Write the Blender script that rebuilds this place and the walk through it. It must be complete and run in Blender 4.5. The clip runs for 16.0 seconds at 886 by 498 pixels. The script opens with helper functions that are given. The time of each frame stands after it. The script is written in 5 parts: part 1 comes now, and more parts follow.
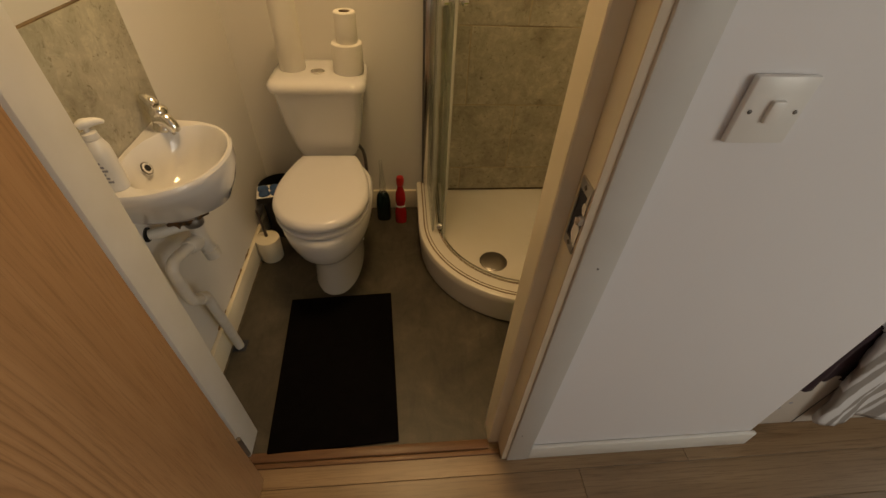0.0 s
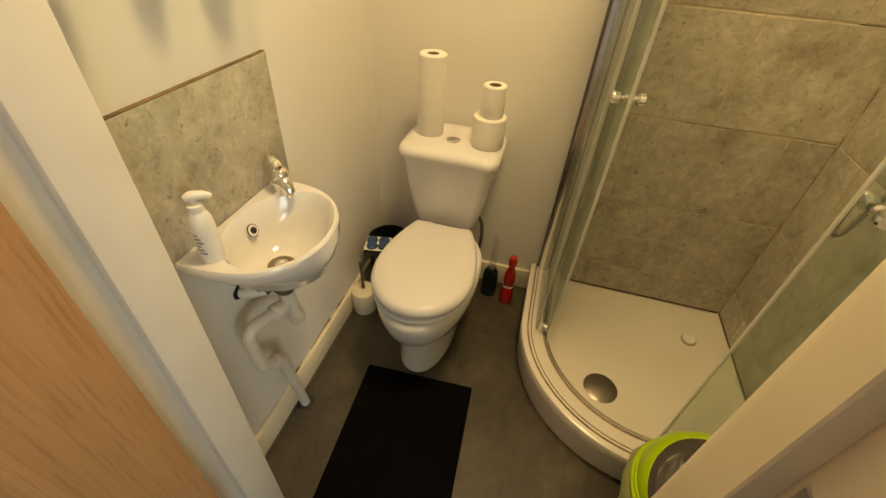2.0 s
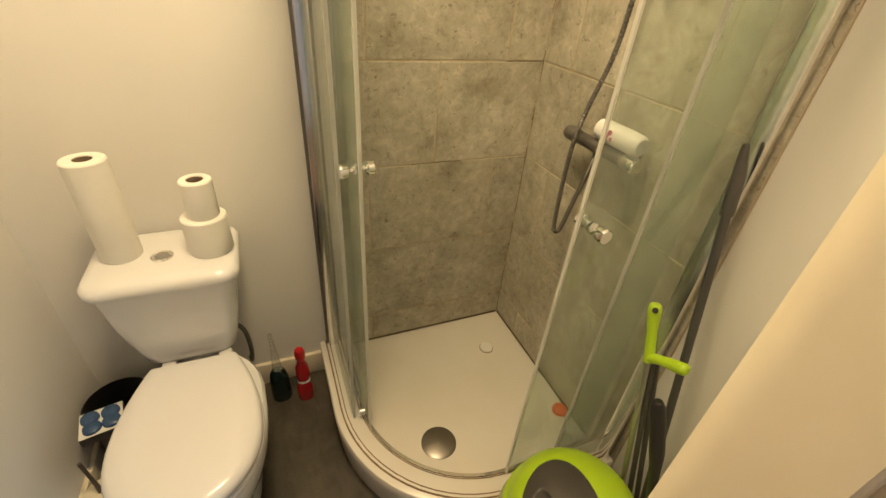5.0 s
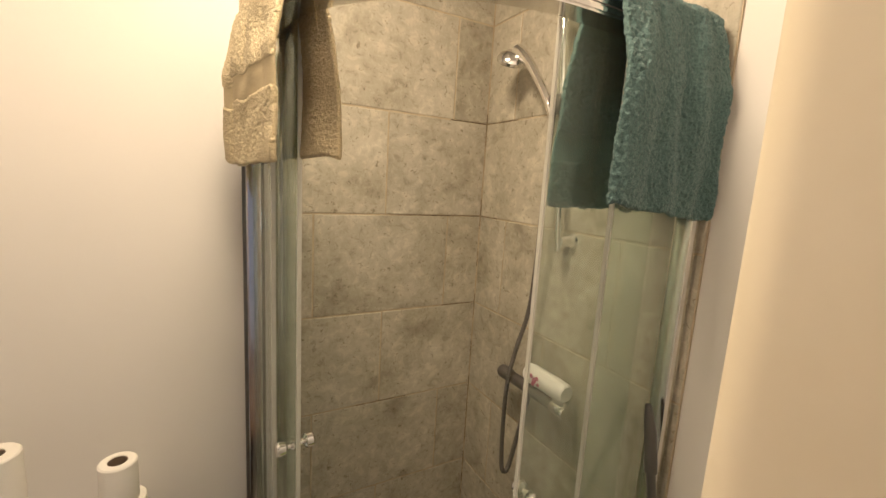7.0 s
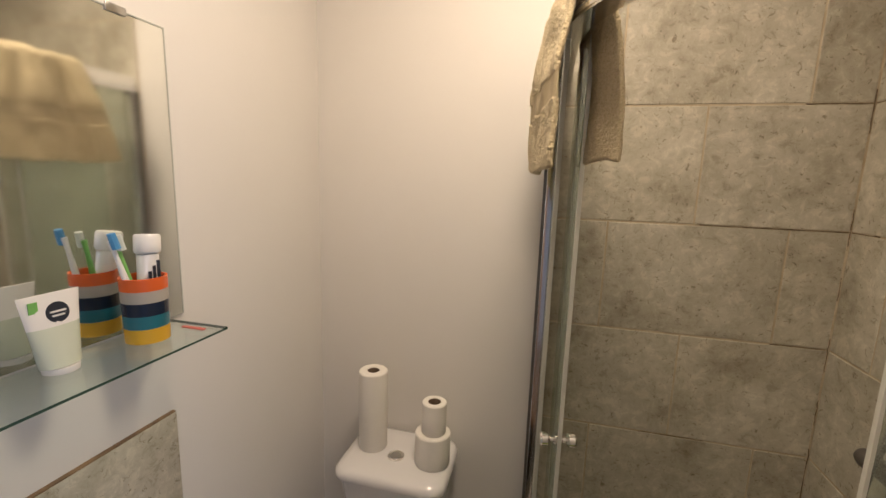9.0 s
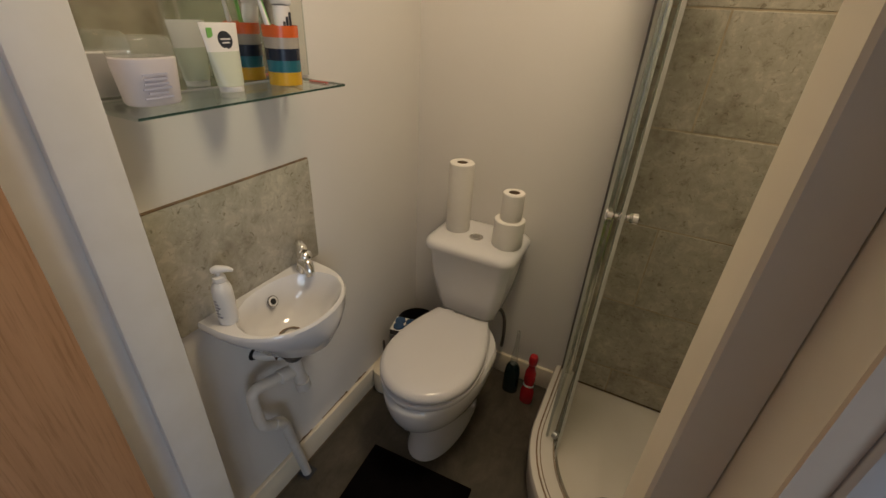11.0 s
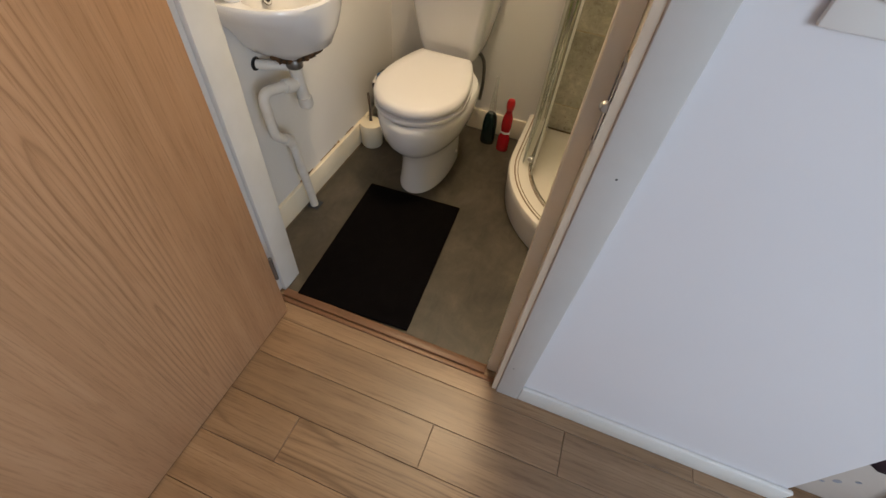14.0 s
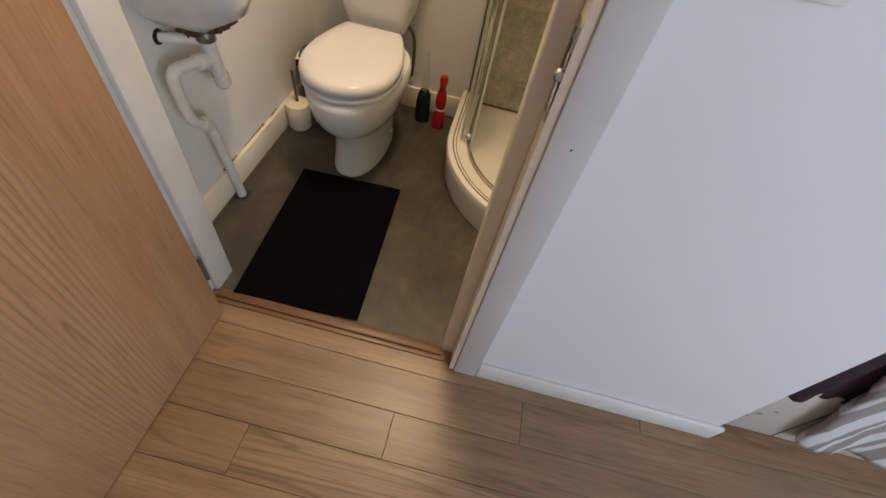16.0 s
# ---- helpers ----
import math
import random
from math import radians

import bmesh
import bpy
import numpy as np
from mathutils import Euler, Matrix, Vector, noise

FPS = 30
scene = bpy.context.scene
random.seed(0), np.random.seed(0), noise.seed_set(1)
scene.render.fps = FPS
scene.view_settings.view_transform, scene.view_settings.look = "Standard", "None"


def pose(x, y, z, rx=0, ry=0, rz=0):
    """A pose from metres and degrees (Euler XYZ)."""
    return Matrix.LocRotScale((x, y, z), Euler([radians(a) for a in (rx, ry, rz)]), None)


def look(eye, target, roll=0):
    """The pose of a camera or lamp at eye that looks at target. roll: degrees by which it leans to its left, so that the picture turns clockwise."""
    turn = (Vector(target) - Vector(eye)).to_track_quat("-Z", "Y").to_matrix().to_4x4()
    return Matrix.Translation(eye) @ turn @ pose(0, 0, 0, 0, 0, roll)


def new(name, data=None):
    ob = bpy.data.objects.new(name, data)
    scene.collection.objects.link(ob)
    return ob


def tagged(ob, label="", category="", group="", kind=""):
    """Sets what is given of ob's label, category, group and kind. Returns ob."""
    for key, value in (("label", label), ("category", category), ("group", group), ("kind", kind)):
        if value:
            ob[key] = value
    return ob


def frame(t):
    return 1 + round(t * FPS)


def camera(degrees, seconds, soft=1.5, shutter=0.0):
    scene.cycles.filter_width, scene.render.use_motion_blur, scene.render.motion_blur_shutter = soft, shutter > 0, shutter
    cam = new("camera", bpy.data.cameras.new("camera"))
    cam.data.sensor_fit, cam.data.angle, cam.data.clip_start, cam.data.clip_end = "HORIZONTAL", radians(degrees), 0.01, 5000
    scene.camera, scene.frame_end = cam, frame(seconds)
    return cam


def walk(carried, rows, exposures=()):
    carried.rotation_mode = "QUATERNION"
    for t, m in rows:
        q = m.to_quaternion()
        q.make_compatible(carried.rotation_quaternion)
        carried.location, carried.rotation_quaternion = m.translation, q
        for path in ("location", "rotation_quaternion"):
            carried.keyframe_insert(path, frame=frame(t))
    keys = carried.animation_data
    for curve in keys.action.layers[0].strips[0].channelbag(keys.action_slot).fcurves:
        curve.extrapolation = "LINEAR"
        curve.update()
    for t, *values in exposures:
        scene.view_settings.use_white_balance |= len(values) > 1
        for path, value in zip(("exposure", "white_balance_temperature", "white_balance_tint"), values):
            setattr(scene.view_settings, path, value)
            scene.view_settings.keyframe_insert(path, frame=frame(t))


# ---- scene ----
cam = camera(93.1, 16.0)
PATH = [
    (0, (0.531, -1.689, 1.285), (0.705, -0.238, -0.081), 3.3),
    (0.5, (0.503, -1.636, 1.293), (0.527, -0.153, -0.048), 2.1),
    (1, (0.506, -1.532, 1.305), (0.42, -0.047, -0.032), 4.7),
    (1.5, (0.521, -1.477, 1.305), (0.273, 0.037, 0.022), 5.2),
    (2, (0.51, -1.415, 1.321), (0.175, 0.082, 0.039), 4.4),
    (2.5, (0.462, -1.351, 1.333), (0.078, 0.192, 0.12), 3.2),
    (3, (0.438, -1.302, 1.335), (0.151, 0.213, 0.07), 2.7),
    (3.5, (0.435, -1.258, 1.315), (0.424, 0.232, -0.018), 2.8),
    (4, (0.464, -1.219, 1.318), (0.697, 0.231, -0.04), 3.1),
    (4.5, (0.505, -1.197, 1.32), (0.994, 0.244, 0.023), 4.5),
    (5, (0.521, -1.194, 1.356), (1.214, 0.319, 0.247), 5.0),
    (5.2, (0.527, -1.203, 1.369), (1.308, 0.341, 0.365), 5.0),
    (7.3, (0.55, -1.214, 1.559), (1.504, 0.526, 1.308), 2.9),
    (7.5, (0.574, -1.216, 1.558), (1.393, 0.594, 1.332), 1.8),
    (8, (0.615, -1.204, 1.559), (1.026, 0.742, 1.351), 1.8),
    (8.5, (0.607, -1.229, 1.538), (0.473, 0.748, 1.267), 0.7),
    (8.7, (0.615, -1.236, 1.544), (0.289, 0.716, 1.258), 0.3),
    (11, (0.703, -1.399, 1.400), (-0.053, 0.172, 0.421), 3.2),
    (11.5, (0.745, -1.465, 1.348), (-0.053, -0.073, 0.154), 4.4),
    (12, (0.761, -1.516, 1.314), (-0.036, -0.179, 0.058), 6.5),
    (12.5, (0.713, -1.588, 1.244), (0.141, -0.304, -0.178), 7.9),
    (13, (0.656, -1.669, 1.198), (0.266, -0.385, -0.284), 8.6),
    (13.5, (0.67, -1.73, 1.189), (0.339, -0.431, -0.296), 5.1),
    (14, (0.748, -1.754, 1.173), (0.397, -0.512, -0.354), 6.7),
    (14.5, (0.875, -1.741, 1.179), (0.471, -0.483, -0.322), 6.9),
    (15, (0.881, -1.729, 1.172), (0.44, -0.479, -0.325), 5.0),
    (15.5, (0.754, -1.72, 1.161), (0.647, -0.37, -0.31), 9.5),
    (16, (0.714, -1.742, 1.146), (0.675, -0.478, -0.403), 13.2),
]
EXPOSURES = [
    (0, -0.90, 8700, 10), (1.0, -0.46, 8500, 5), (2.0, -0.16, 8100, -1), (3.5, -0.04, 7150, -1), (5.0, 0.11, 6400, 2),
    (7.5, -0.49, 5450, 14), (8.5, -0.70, 5300, 15), (11.0, -1.08, 5700, 9), (12.0, -0.72, 5350, 5), (12.5, -0.45, 5350, 5), (13.0, -0.26, 5450, 6), (13.5, 0.0, 5600, 6), (14.5, 0.10, 6150, 10), (16.0, 0.05, 6000, 10),
]
walk(cam, [(t, look(eye, target, roll)) for t, eye, target, roll in PATH], EXPOSURES)

# ---- light and exposure ----
world = bpy.data.worlds.new("world")
scene.world = world
world.use_nodes = True
wn = world.node_tree.nodes
sky = wn.new("ShaderNodeTexSky")
sky.sky_type, sky.sun_disc = "NISHITA", False
sky.sun_elevation, sky.sun_rotation = radians(35), radians(200)
wn["Background"].inputs[1].default_value = 0.1
world.node_tree.links.new(sky.outputs[0], wn["Background"].inputs[0])


def area_lamp(name, m, sx, sy, watts, colour, shape="RECTANGLE"):
    data = bpy.data.lights.new(name, "AREA")
    data.shape, data.size, data.size_y = shape, sx, sy
    data.energy, data.color = watts, colour
    ob = new(name, data)
    ob.matrix_world = m
    return ob


LAMP = (0.60, -0.64, 2.39)
area_lamp("bathroom_lamp", pose(*LAMP), 0.32, 0.32, 25.0, (1.0, 0.725, 0.42), "DISK")
area_lamp("window_light", look((3.97, -0.70, 1.5), (2.0, -0.9, 0.6)), 1.1, 1.1, 16.0, (0.80, 0.90, 1.0))
# Added fill from the south that brightens the hall wall; its source is assumed.
area_lamp("added_south_light", look((2.75, -3.27, 1.5), (1.1, -1.3, 0.8)), 1.2, 1.1, 41.0, (0.87, 0.91, 1.0))

# ---- materials ----


def shader(name):
    m = bpy.data.materials.new(name)
    m.use_nodes = True
    return m, m.node_tree.nodes, m.node_tree.links, m.node_tree.nodes["Principled BSDF"]


def ramp(nodes, stops):
    r = nodes.new("ShaderNodeValToRGB")
    e = r.color_ramp.elements
    while len(e) < len(stops):
        e.new(0.5)
    for k, (p, c) in zip(e, stops):
        k.position, k.color = p, (*c, 1)
    return r


def noise_node(nodes, links, vec, scale, detail=4, rough=0.55, distortion=0.0):
    n = nodes.new("ShaderNodeTexNoise")
    n.inputs["Scale"].default_value, n.inputs["Detail"].default_value = scale, detail
    n.inputs["Roughness"].default_value, n.inputs["Distortion"].default_value = rough, distortion
    links.new(vec, n.inputs["Vector"])
    return n


def mapped(nodes, links, scale=(1, 1, 1), random_shift=False):
    tc = nodes.new("ShaderNodeTexCoord")
    mp = nodes.new("ShaderNodeMapping")
    mp.inputs["Scale"].default_value = scale
    links.new(tc.outputs["Object"], mp.inputs["Vector"])
    if random_shift:
        info = nodes.new("ShaderNodeObjectInfo")
        mul = nodes.new("ShaderNodeMath")
        mul.operation = "MULTIPLY"
        mul.inputs[1].default_value = 37.0
        links.new(info.outputs["Random"], mul.inputs[0])
        com = nodes.new("ShaderNodeCombineXYZ")
        for k in ("X", "Y", "Z"):
            links.new(mul.outputs[0], com.inputs[k])
        links.new(com.outputs[0], mp.inputs["Location"])
    return mp.outputs[0]


def add_bump(nodes, links, bsdf, height, strength, distance=0.002):
    b = nodes.new("ShaderNodeBump")
    b.inputs["Strength"].default_value, b.inputs["Distance"].default_value = strength, distance
    links.new(height, b.inputs["Height"])
    links.new(b.outputs[0], bsdf.inputs["Normal"])


def plain(name, c1, c2=None, rough=0.5, metal=0.0, scale=6.0, fine=90.0, bump=0.15, coat=0.0, dist=0.001, spread=0.25, spec=0.5):
    """A painted, moulded or cast surface: broad tone changes, fine grain and slightly uneven gloss."""
    m, n, l, b = shader(name)
    c2 = c2 or tuple(0.86 * c for c in c1)
    v = mapped(n, l)
    broad = noise_node(n, l, v, scale, 5)
    r = ramp(n, [(0.5 - spread, c2), (0.5 + spread, c1)])
    l.new(broad.outputs[0], r.inputs[0])
    l.new(r.outputs[0], b.inputs["Base Color"])
    f = noise_node(n, l, v, fine, 3)
    mr = n.new("ShaderNodeMapRange")
    mr.inputs[3].default_value, mr.inputs[4].default_value = max(0.02, rough - 0.08), min(1, rough + 0.08)
    l.new(broad.outputs[0], mr.inputs[0])
    l.new(mr.outputs[0], b.inputs["Roughness"])
    b.inputs["Metallic"].default_value = metal
    b.inputs["Coat Weight"].default_value = coat
    b.inputs["Specular IOR Level"].default_value = spec
    b.inputs["Coat Roughness"].default_value = 0.08
    if bump:
        add_bump(n, l, b, f.outputs[0], bump, dist)
    return m


def stone_tile(name):
    """Beige-grey ceramic with cloudy blotches, worn pale patches, short dark scratches and pits, shifted on each tile."""
    m, n, l, b = shader(name)
    v = mapped(n, l, random_shift=True)
    big = noise_node(n, l, v, 4.5, 10, 0.68, 0.25)
    r = ramp(n, [(0.30, (0.300, 0.275, 0.212)), (0.43, (0.405, 0.378, 0.302)), (0.56, (0.472, 0.443, 0.362)), (0.70, (0.560, 0.530, 0.445))])
    l.new(big.outputs[0], r.inputs[0])
    mid = noise_node(n, l, v, 30.0, 8, 0.72, 0.5)
    r2 = ramp(n, [(0.35, (0.60, 0.57, 0.50)), (0.43, (0.88, 0.865, 0.83)), (0.54, (0.98, 0.98, 0.97)), (0.60, (1.20, 1.19, 1.17))])
    l.new(mid.outputs[0], r2.inputs[0])
    pit = noise_node(n, l, v, 62.0, 5, 0.7, 0.9)
    r3 = ramp(n, [(0.33, (0.34, 0.29, 0.21)), (0.405, (1, 1, 1))])
    l.new(pit.outputs[0], r3.inputs[0])
    patch = noise_node(n, l, v, 9.0, 6, 0.7)
    r4 = ramp(n, [(0.36, (0.72, 0.70, 0.65)), (0.46, (1, 1, 1))])
    l.new(patch.outputs[0], r4.inputs[0])
    out = r.outputs[0]
    for src, k in ((r2, 0.75), (r3, 0.75), (r4, 0.40)):
        mx = n.new("ShaderNodeMixRGB")
        mx.blend_type, mx.inputs[0].default_value = "MULTIPLY", k
        l.new(out, mx.inputs[1])
        l.new(src.outputs[0], mx.inputs[2])
        out = mx.outputs[0]
    info = n.new("ShaderNodeObjectInfo")
    hs = n.new("ShaderNodeHueSaturation")
    mr = n.new("ShaderNodeMapRange")
    mr.inputs[3].default_value, mr.inputs[4].default_value = 0.92, 1.06
    l.new(info.outputs["Random"], mr.inputs[0])
    l.new(mr.outputs[0], hs.inputs["Value"])
    l.new(out, hs.inputs["Color"])
    l.new(hs.outputs[0], b.inputs["Base Color"])
    rr = n.new("ShaderNodeMapRange")
    rr.inputs[3].default_value, rr.inputs[4].default_value = 0.30, 0.60
    l.new(mid.outputs[0], rr.inputs[0])
    l.new(rr.outputs[0], b.inputs["Roughness"])
    add_bump(n, l, b, mid.outputs[0], 0.3, 0.002)
    return m


def oak(name, along, dark, mid, light, rough=0.5, per_piece=False, cathedral=5.0, tone=(0.85, 1.12), rings_n=11.0, pores=0.75):
    """Wood veneer with long grain along one axis, cathedral figure and fine pores."""
    m, n, l, b = shader(name)
    long_scale = [1.0, 1.0, 1.0]
    long_scale[along] = 0.085
    v = mapped(n, l, tuple(long_scale), per_piece)
    fig = noise_node(n, l, v, cathedral, 3, 0.5, 0.35)
    mul = n.new("ShaderNodeMath")
    mul.operation = "MULTIPLY"
    mul.inputs[1].default_value = rings_n
    l.new(fig.outputs[0], mul.inputs[0])
    sine = n.new("ShaderNodeMath")
    sine.operation = "FRACT"
    l.new(mul.outputs[0], sine.inputs[0])
    lines = ramp(n, [(0.0, mid), (0.40, light), (0.76, mid), (0.91, dark), (1.0, mid)])
    l.new(sine.outputs[0], lines.inputs[0])
    streak_scale = [1.0, 1.0, 1.0]
    streak_scale[along] = 0.03
    streak = noise_node(n, l, mapped(n, l, tuple(streak_scale), per_piece), 22.0, 5, 0.6)
    tones = ramp(n, [(0.30, tuple(0.5 * (a + c) for a, c in zip(dark, mid))), (0.50, mid), (0.70, light)])
    l.new(streak.outputs[0], tones.inputs[0])
    zone = noise_node(n, l, v, cathedral * 0.5, 2)
    where = n.new("ShaderNodeMapRange")
    where.inputs[1].default_value, where.inputs[2].default_value = 0.47, 0.62
    where.inputs[3].default_value, where.inputs[4].default_value = 0.05, 0.85
    l.new(zone.outputs[0], where.inputs[0])
    r = n.new("ShaderNodeMixRGB")
    l.new(where.outputs[0], r.inputs[0])
    l.new(tones.outputs[0], r.inputs[1])
    l.new(lines.outputs[0], r.inputs[2])
    pore_scale = [150.0, 150.0, 150.0]
    pore_scale[along] = 5.0
    v2 = mapped(n, l, tuple(pore_scale), per_piece)
    pore = noise_node(n, l, v2, 1.6, 4, 0.7)
    r2 = ramp(n, [(0.34, (0.62, 0.56, 0.50)), (0.50, (1, 1, 1))])
    l.new(pore.outputs[0], r2.inputs[0])
    mx = n.new("ShaderNodeMixRGB")
    mx.blend_type, mx.inputs[0].default_value = "MULTIPLY", pores
    l.new(r.outputs[0], mx.inputs[1])
    l.new(r2.outputs[0], mx.inputs[2])
    v3 = mapped(n, l, random_shift=per_piece)
    soft = noise_node(n, l, v3, 2.6, 4)
    r3 = ramp(n, [(0.3, (0.74, 0.72, 0.70)), (0.7, (1.1, 1.08, 1.05))])
    l.new(soft.outputs[0], r3.inputs[0])
    knot_scale = [1.0, 1.0, 1.0]
    knot_scale[along] = 0.45
    warp = mapped(n, l, tuple(knot_scale), per_piece)
    cells = n.new("ShaderNodeTexVoronoi")
    cells.inputs["Scale"].default_value = 3.3
    l.new(warp, cells.inputs["Vector"])
    knots = ramp(n, [(0.02, (0.42, 0.33, 0.26)), (0.055, (0.80, 0.74, 0.68)), (0.11, (1, 1, 1))])
    l.new(cells.outputs["Distance"], knots.inputs[0])
    mk = n.new("ShaderNodeMixRGB")
    mk.blend_type, mk.inputs[0].default_value = "MULTIPLY", 0.8
    l.new(r3.outputs[0], mk.inputs[1])
    l.new(knots.outputs[0], mk.inputs[2])
    r3 = mk
    mx2 = n.new("ShaderNodeMixRGB")
    mx2.blend_type, mx2.inputs[0].default_value = "MULTIPLY", 0.8
    l.new(mx.outputs[0], mx2.inputs[1])
    l.new(r3.outputs[0], mx2.inputs[2])
    out = mx2.outputs[0]
    if per_piece:
        info = n.new("ShaderNodeObjectInfo")
        hs = n.new("ShaderNodeHueSaturation")
        mr = n.new("ShaderNodeMapRange")
        mr.inputs[3].default_value, mr.inputs[4].default_value = tone
        l.new(info.outputs["Random"], mr.inputs[0])
        l.new(mr.outputs[0], hs.inputs["Value"])
        l.new(out, hs.inputs["Color"])
        out = hs.outputs[0]
    l.new(out, b.inputs["Base Color"])
    b.inputs["Roughness"].default_value = rough
    add_bump(n, l, b, pore.outputs[0], 0.18, 0.001)
    return m


def pane(name, tint, veil=0.0):
    """A thin clear sheet: light passes straight through, tinted, with a mirror gloss that grows at a slant; veil is dried soap and lime on it."""
    m, n, l, b = shader(name)
    n.remove(b)
    clear = n.new("ShaderNodeBsdfTransparent")
    clear.inputs[0].default_value = (*tint, 1)
    gloss = n.new("ShaderNodeBsdfGlossy")
    gloss.inputs["Roughness"].default_value = 0.02
    slant = n.new("ShaderNodeLayerWeight")
    slant.inputs[0].default_value = 0.5
    power = n.new("ShaderNodeMath")
    power.operation = "POWER"
    power.inputs[1].default_value = 4.5
    l.new(slant.outputs["Facing"], power.inputs[0])
    fr = n.new("ShaderNodeMath")
    fr.operation = "MULTIPLY_ADD"
    fr.inputs[1].default_value, fr.inputs[2].default_value = 0.75, 0.04
    l.new(power.outputs[0], fr.inputs[0])
    sheet = n.new("ShaderNodeMixShader")
    l.new(fr.outputs[0], sheet.inputs[0])
    l.new(clear.outputs[0], sheet.inputs[1])
    l.new(gloss.outputs[0], sheet.inputs[2])
    out = sheet
    if veil:
        d = n.new("ShaderNodeBsdfDiffuse")
        d.inputs[0].default_value = (0.62, 0.66, 0.57, 1)
        v = mapped(n, l, (1, 1, 0.35))
        f = noise_node(n, l, v, 9.0, 6, 0.65, 0.8)
        mr = n.new("ShaderNodeMapRange")
        mr.inputs[1].default_value, mr.inputs[2].default_value = 0.25, 0.75
        mr.inputs[3].default_value, mr.inputs[4].default_value = veil * 0.4, veil * 1.6
        l.new(f.outputs[0], mr.inputs[0])
        out = n.new("ShaderNodeMixShader")
        l.new(mr.outputs[0], out.inputs[0])
        l.new(sheet.outputs[0], out.inputs[1])
        l.new(d.outputs[0], out.inputs[2])
    l.new(out.outputs[0], n["Material Output"].inputs[0])
    return m


def terry(name, c1, c2):
    m, n, l, b = shader(name)
    v = mapped(n, l)
    f = noise_node(n, l, v, 330.0, 3, 0.6, 0.6)
    w = noise_node(n, l, v, 150.0, 3)
    r = ramp(n, [(0.28, c2), (0.55, c1)])
    l.new(f.outputs[0], r.inputs[0])
    l.new(r.outputs[0], b.inputs["Base Color"])
    add = n.new("ShaderNodeMath")
    l.new(f.outputs[0], add.inputs[0])
    l.new(w.outputs[0], add.inputs[1])
    b.inputs["Roughness"].default_value = 0.95
    b.inputs["Sheen Weight"].default_value = 0.12
    add_bump(n, l, b, add.outputs[0], 0.8, 0.004)
    return m


def striped(name, axis, period, c1, c2):
    m, n, l, b = shader(name)
    tc = n.new("ShaderNodeTexCoord")
    sp = n.new("ShaderNodeSeparateXYZ")
    l.new(tc.outputs["Object"], sp.inputs[0])
    mu = n.new("ShaderNodeMath")
    mu.operation = "MULTIPLY"
    mu.inputs[1].default_value = 1 / period
    l.new(sp.outputs[axis], mu.inputs[0])
    fr = n.new("ShaderNodeMath")
    fr.operation = "FRACT"
    l.new(mu.outputs[0], fr.inputs[0])
    r = ramp(n, [(0.0, c1), (0.34, c1), (0.38, c2), (0.50, c2), (0.54, c1), (0.62, c1), (0.66, c2), (0.95, c2), (1.0, c1)])
    l.new(fr.outputs[0], r.inputs[0])
    l.new(r.outputs[0], b.inputs["Base Color"])
    b.inputs["Roughness"].default_value = 0.9
    f = noise_node(n, l, tc.outputs["Object"], 160, 3)
    add_bump(n, l, b, f.outputs[0], 0.3, 0.002)
    return m




def vinyl(name):
    """Worn concrete-look sheet: broad cloudy patches, streaky scuffs and fine dark specks."""
    m, n, l, b = shader(name)
    v = mapped(n, l)
    big = noise_node(n, l, v, 5.0, 8, 0.66, 0.6)
    r = ramp(n, [(0.30, (0.030, 0.024, 0.016)), (0.47, (0.050, 0.041, 0.028)), (0.58, (0.066, 0.055, 0.039)), (0.72, (0.098, 0.082, 0.060))])
    l.new(big.outputs[0], r.inputs[0])
    scuff = noise_node(n, l, mapped(n, l, (1.0, 0.35, 1.0)), 26.0, 6, 0.7, 0.8)
    r2 = ramp(n, [(0.34, (0.66, 0.64, 0.60)), (0.48, (1, 1, 1)), (0.66, (1.22, 1.2, 1.16))])
    l.new(scuff.outputs[0], r2.inputs[0])
    speck = noise_node(n, l, v, 240.0, 3, 0.6)
    r3 = ramp(n, [(0.33, (0.62, 0.60, 0.56)), (0.45, (1, 1, 1))])
    l.new(speck.outputs[0], r3.inputs[0])
    out = r.outputs[0]
    for src, k in ((r2, 0.8), (r3, 0.6)):
        mx = n.new("ShaderNodeMixRGB")
        mx.blend_type, mx.inputs[0].default_value = "MULTIPLY", k
        l.new(out, mx.inputs[1])
        l.new(src.outputs[0], mx.inputs[2])
        out = mx.outputs[0]
    l.new(out, b.inputs["Base Color"])
    mr = n.new("ShaderNodeMapRange")
    mr.inputs[3].default_value, mr.inputs[4].default_value = 0.36, 0.60
    l.new(scuff.outputs[0], mr.inputs[0])
    l.new(mr.outputs[0], b.inputs["Roughness"])
    add_bump(n, l, b, speck.outputs[0], 0.14, 0.001)
    return m


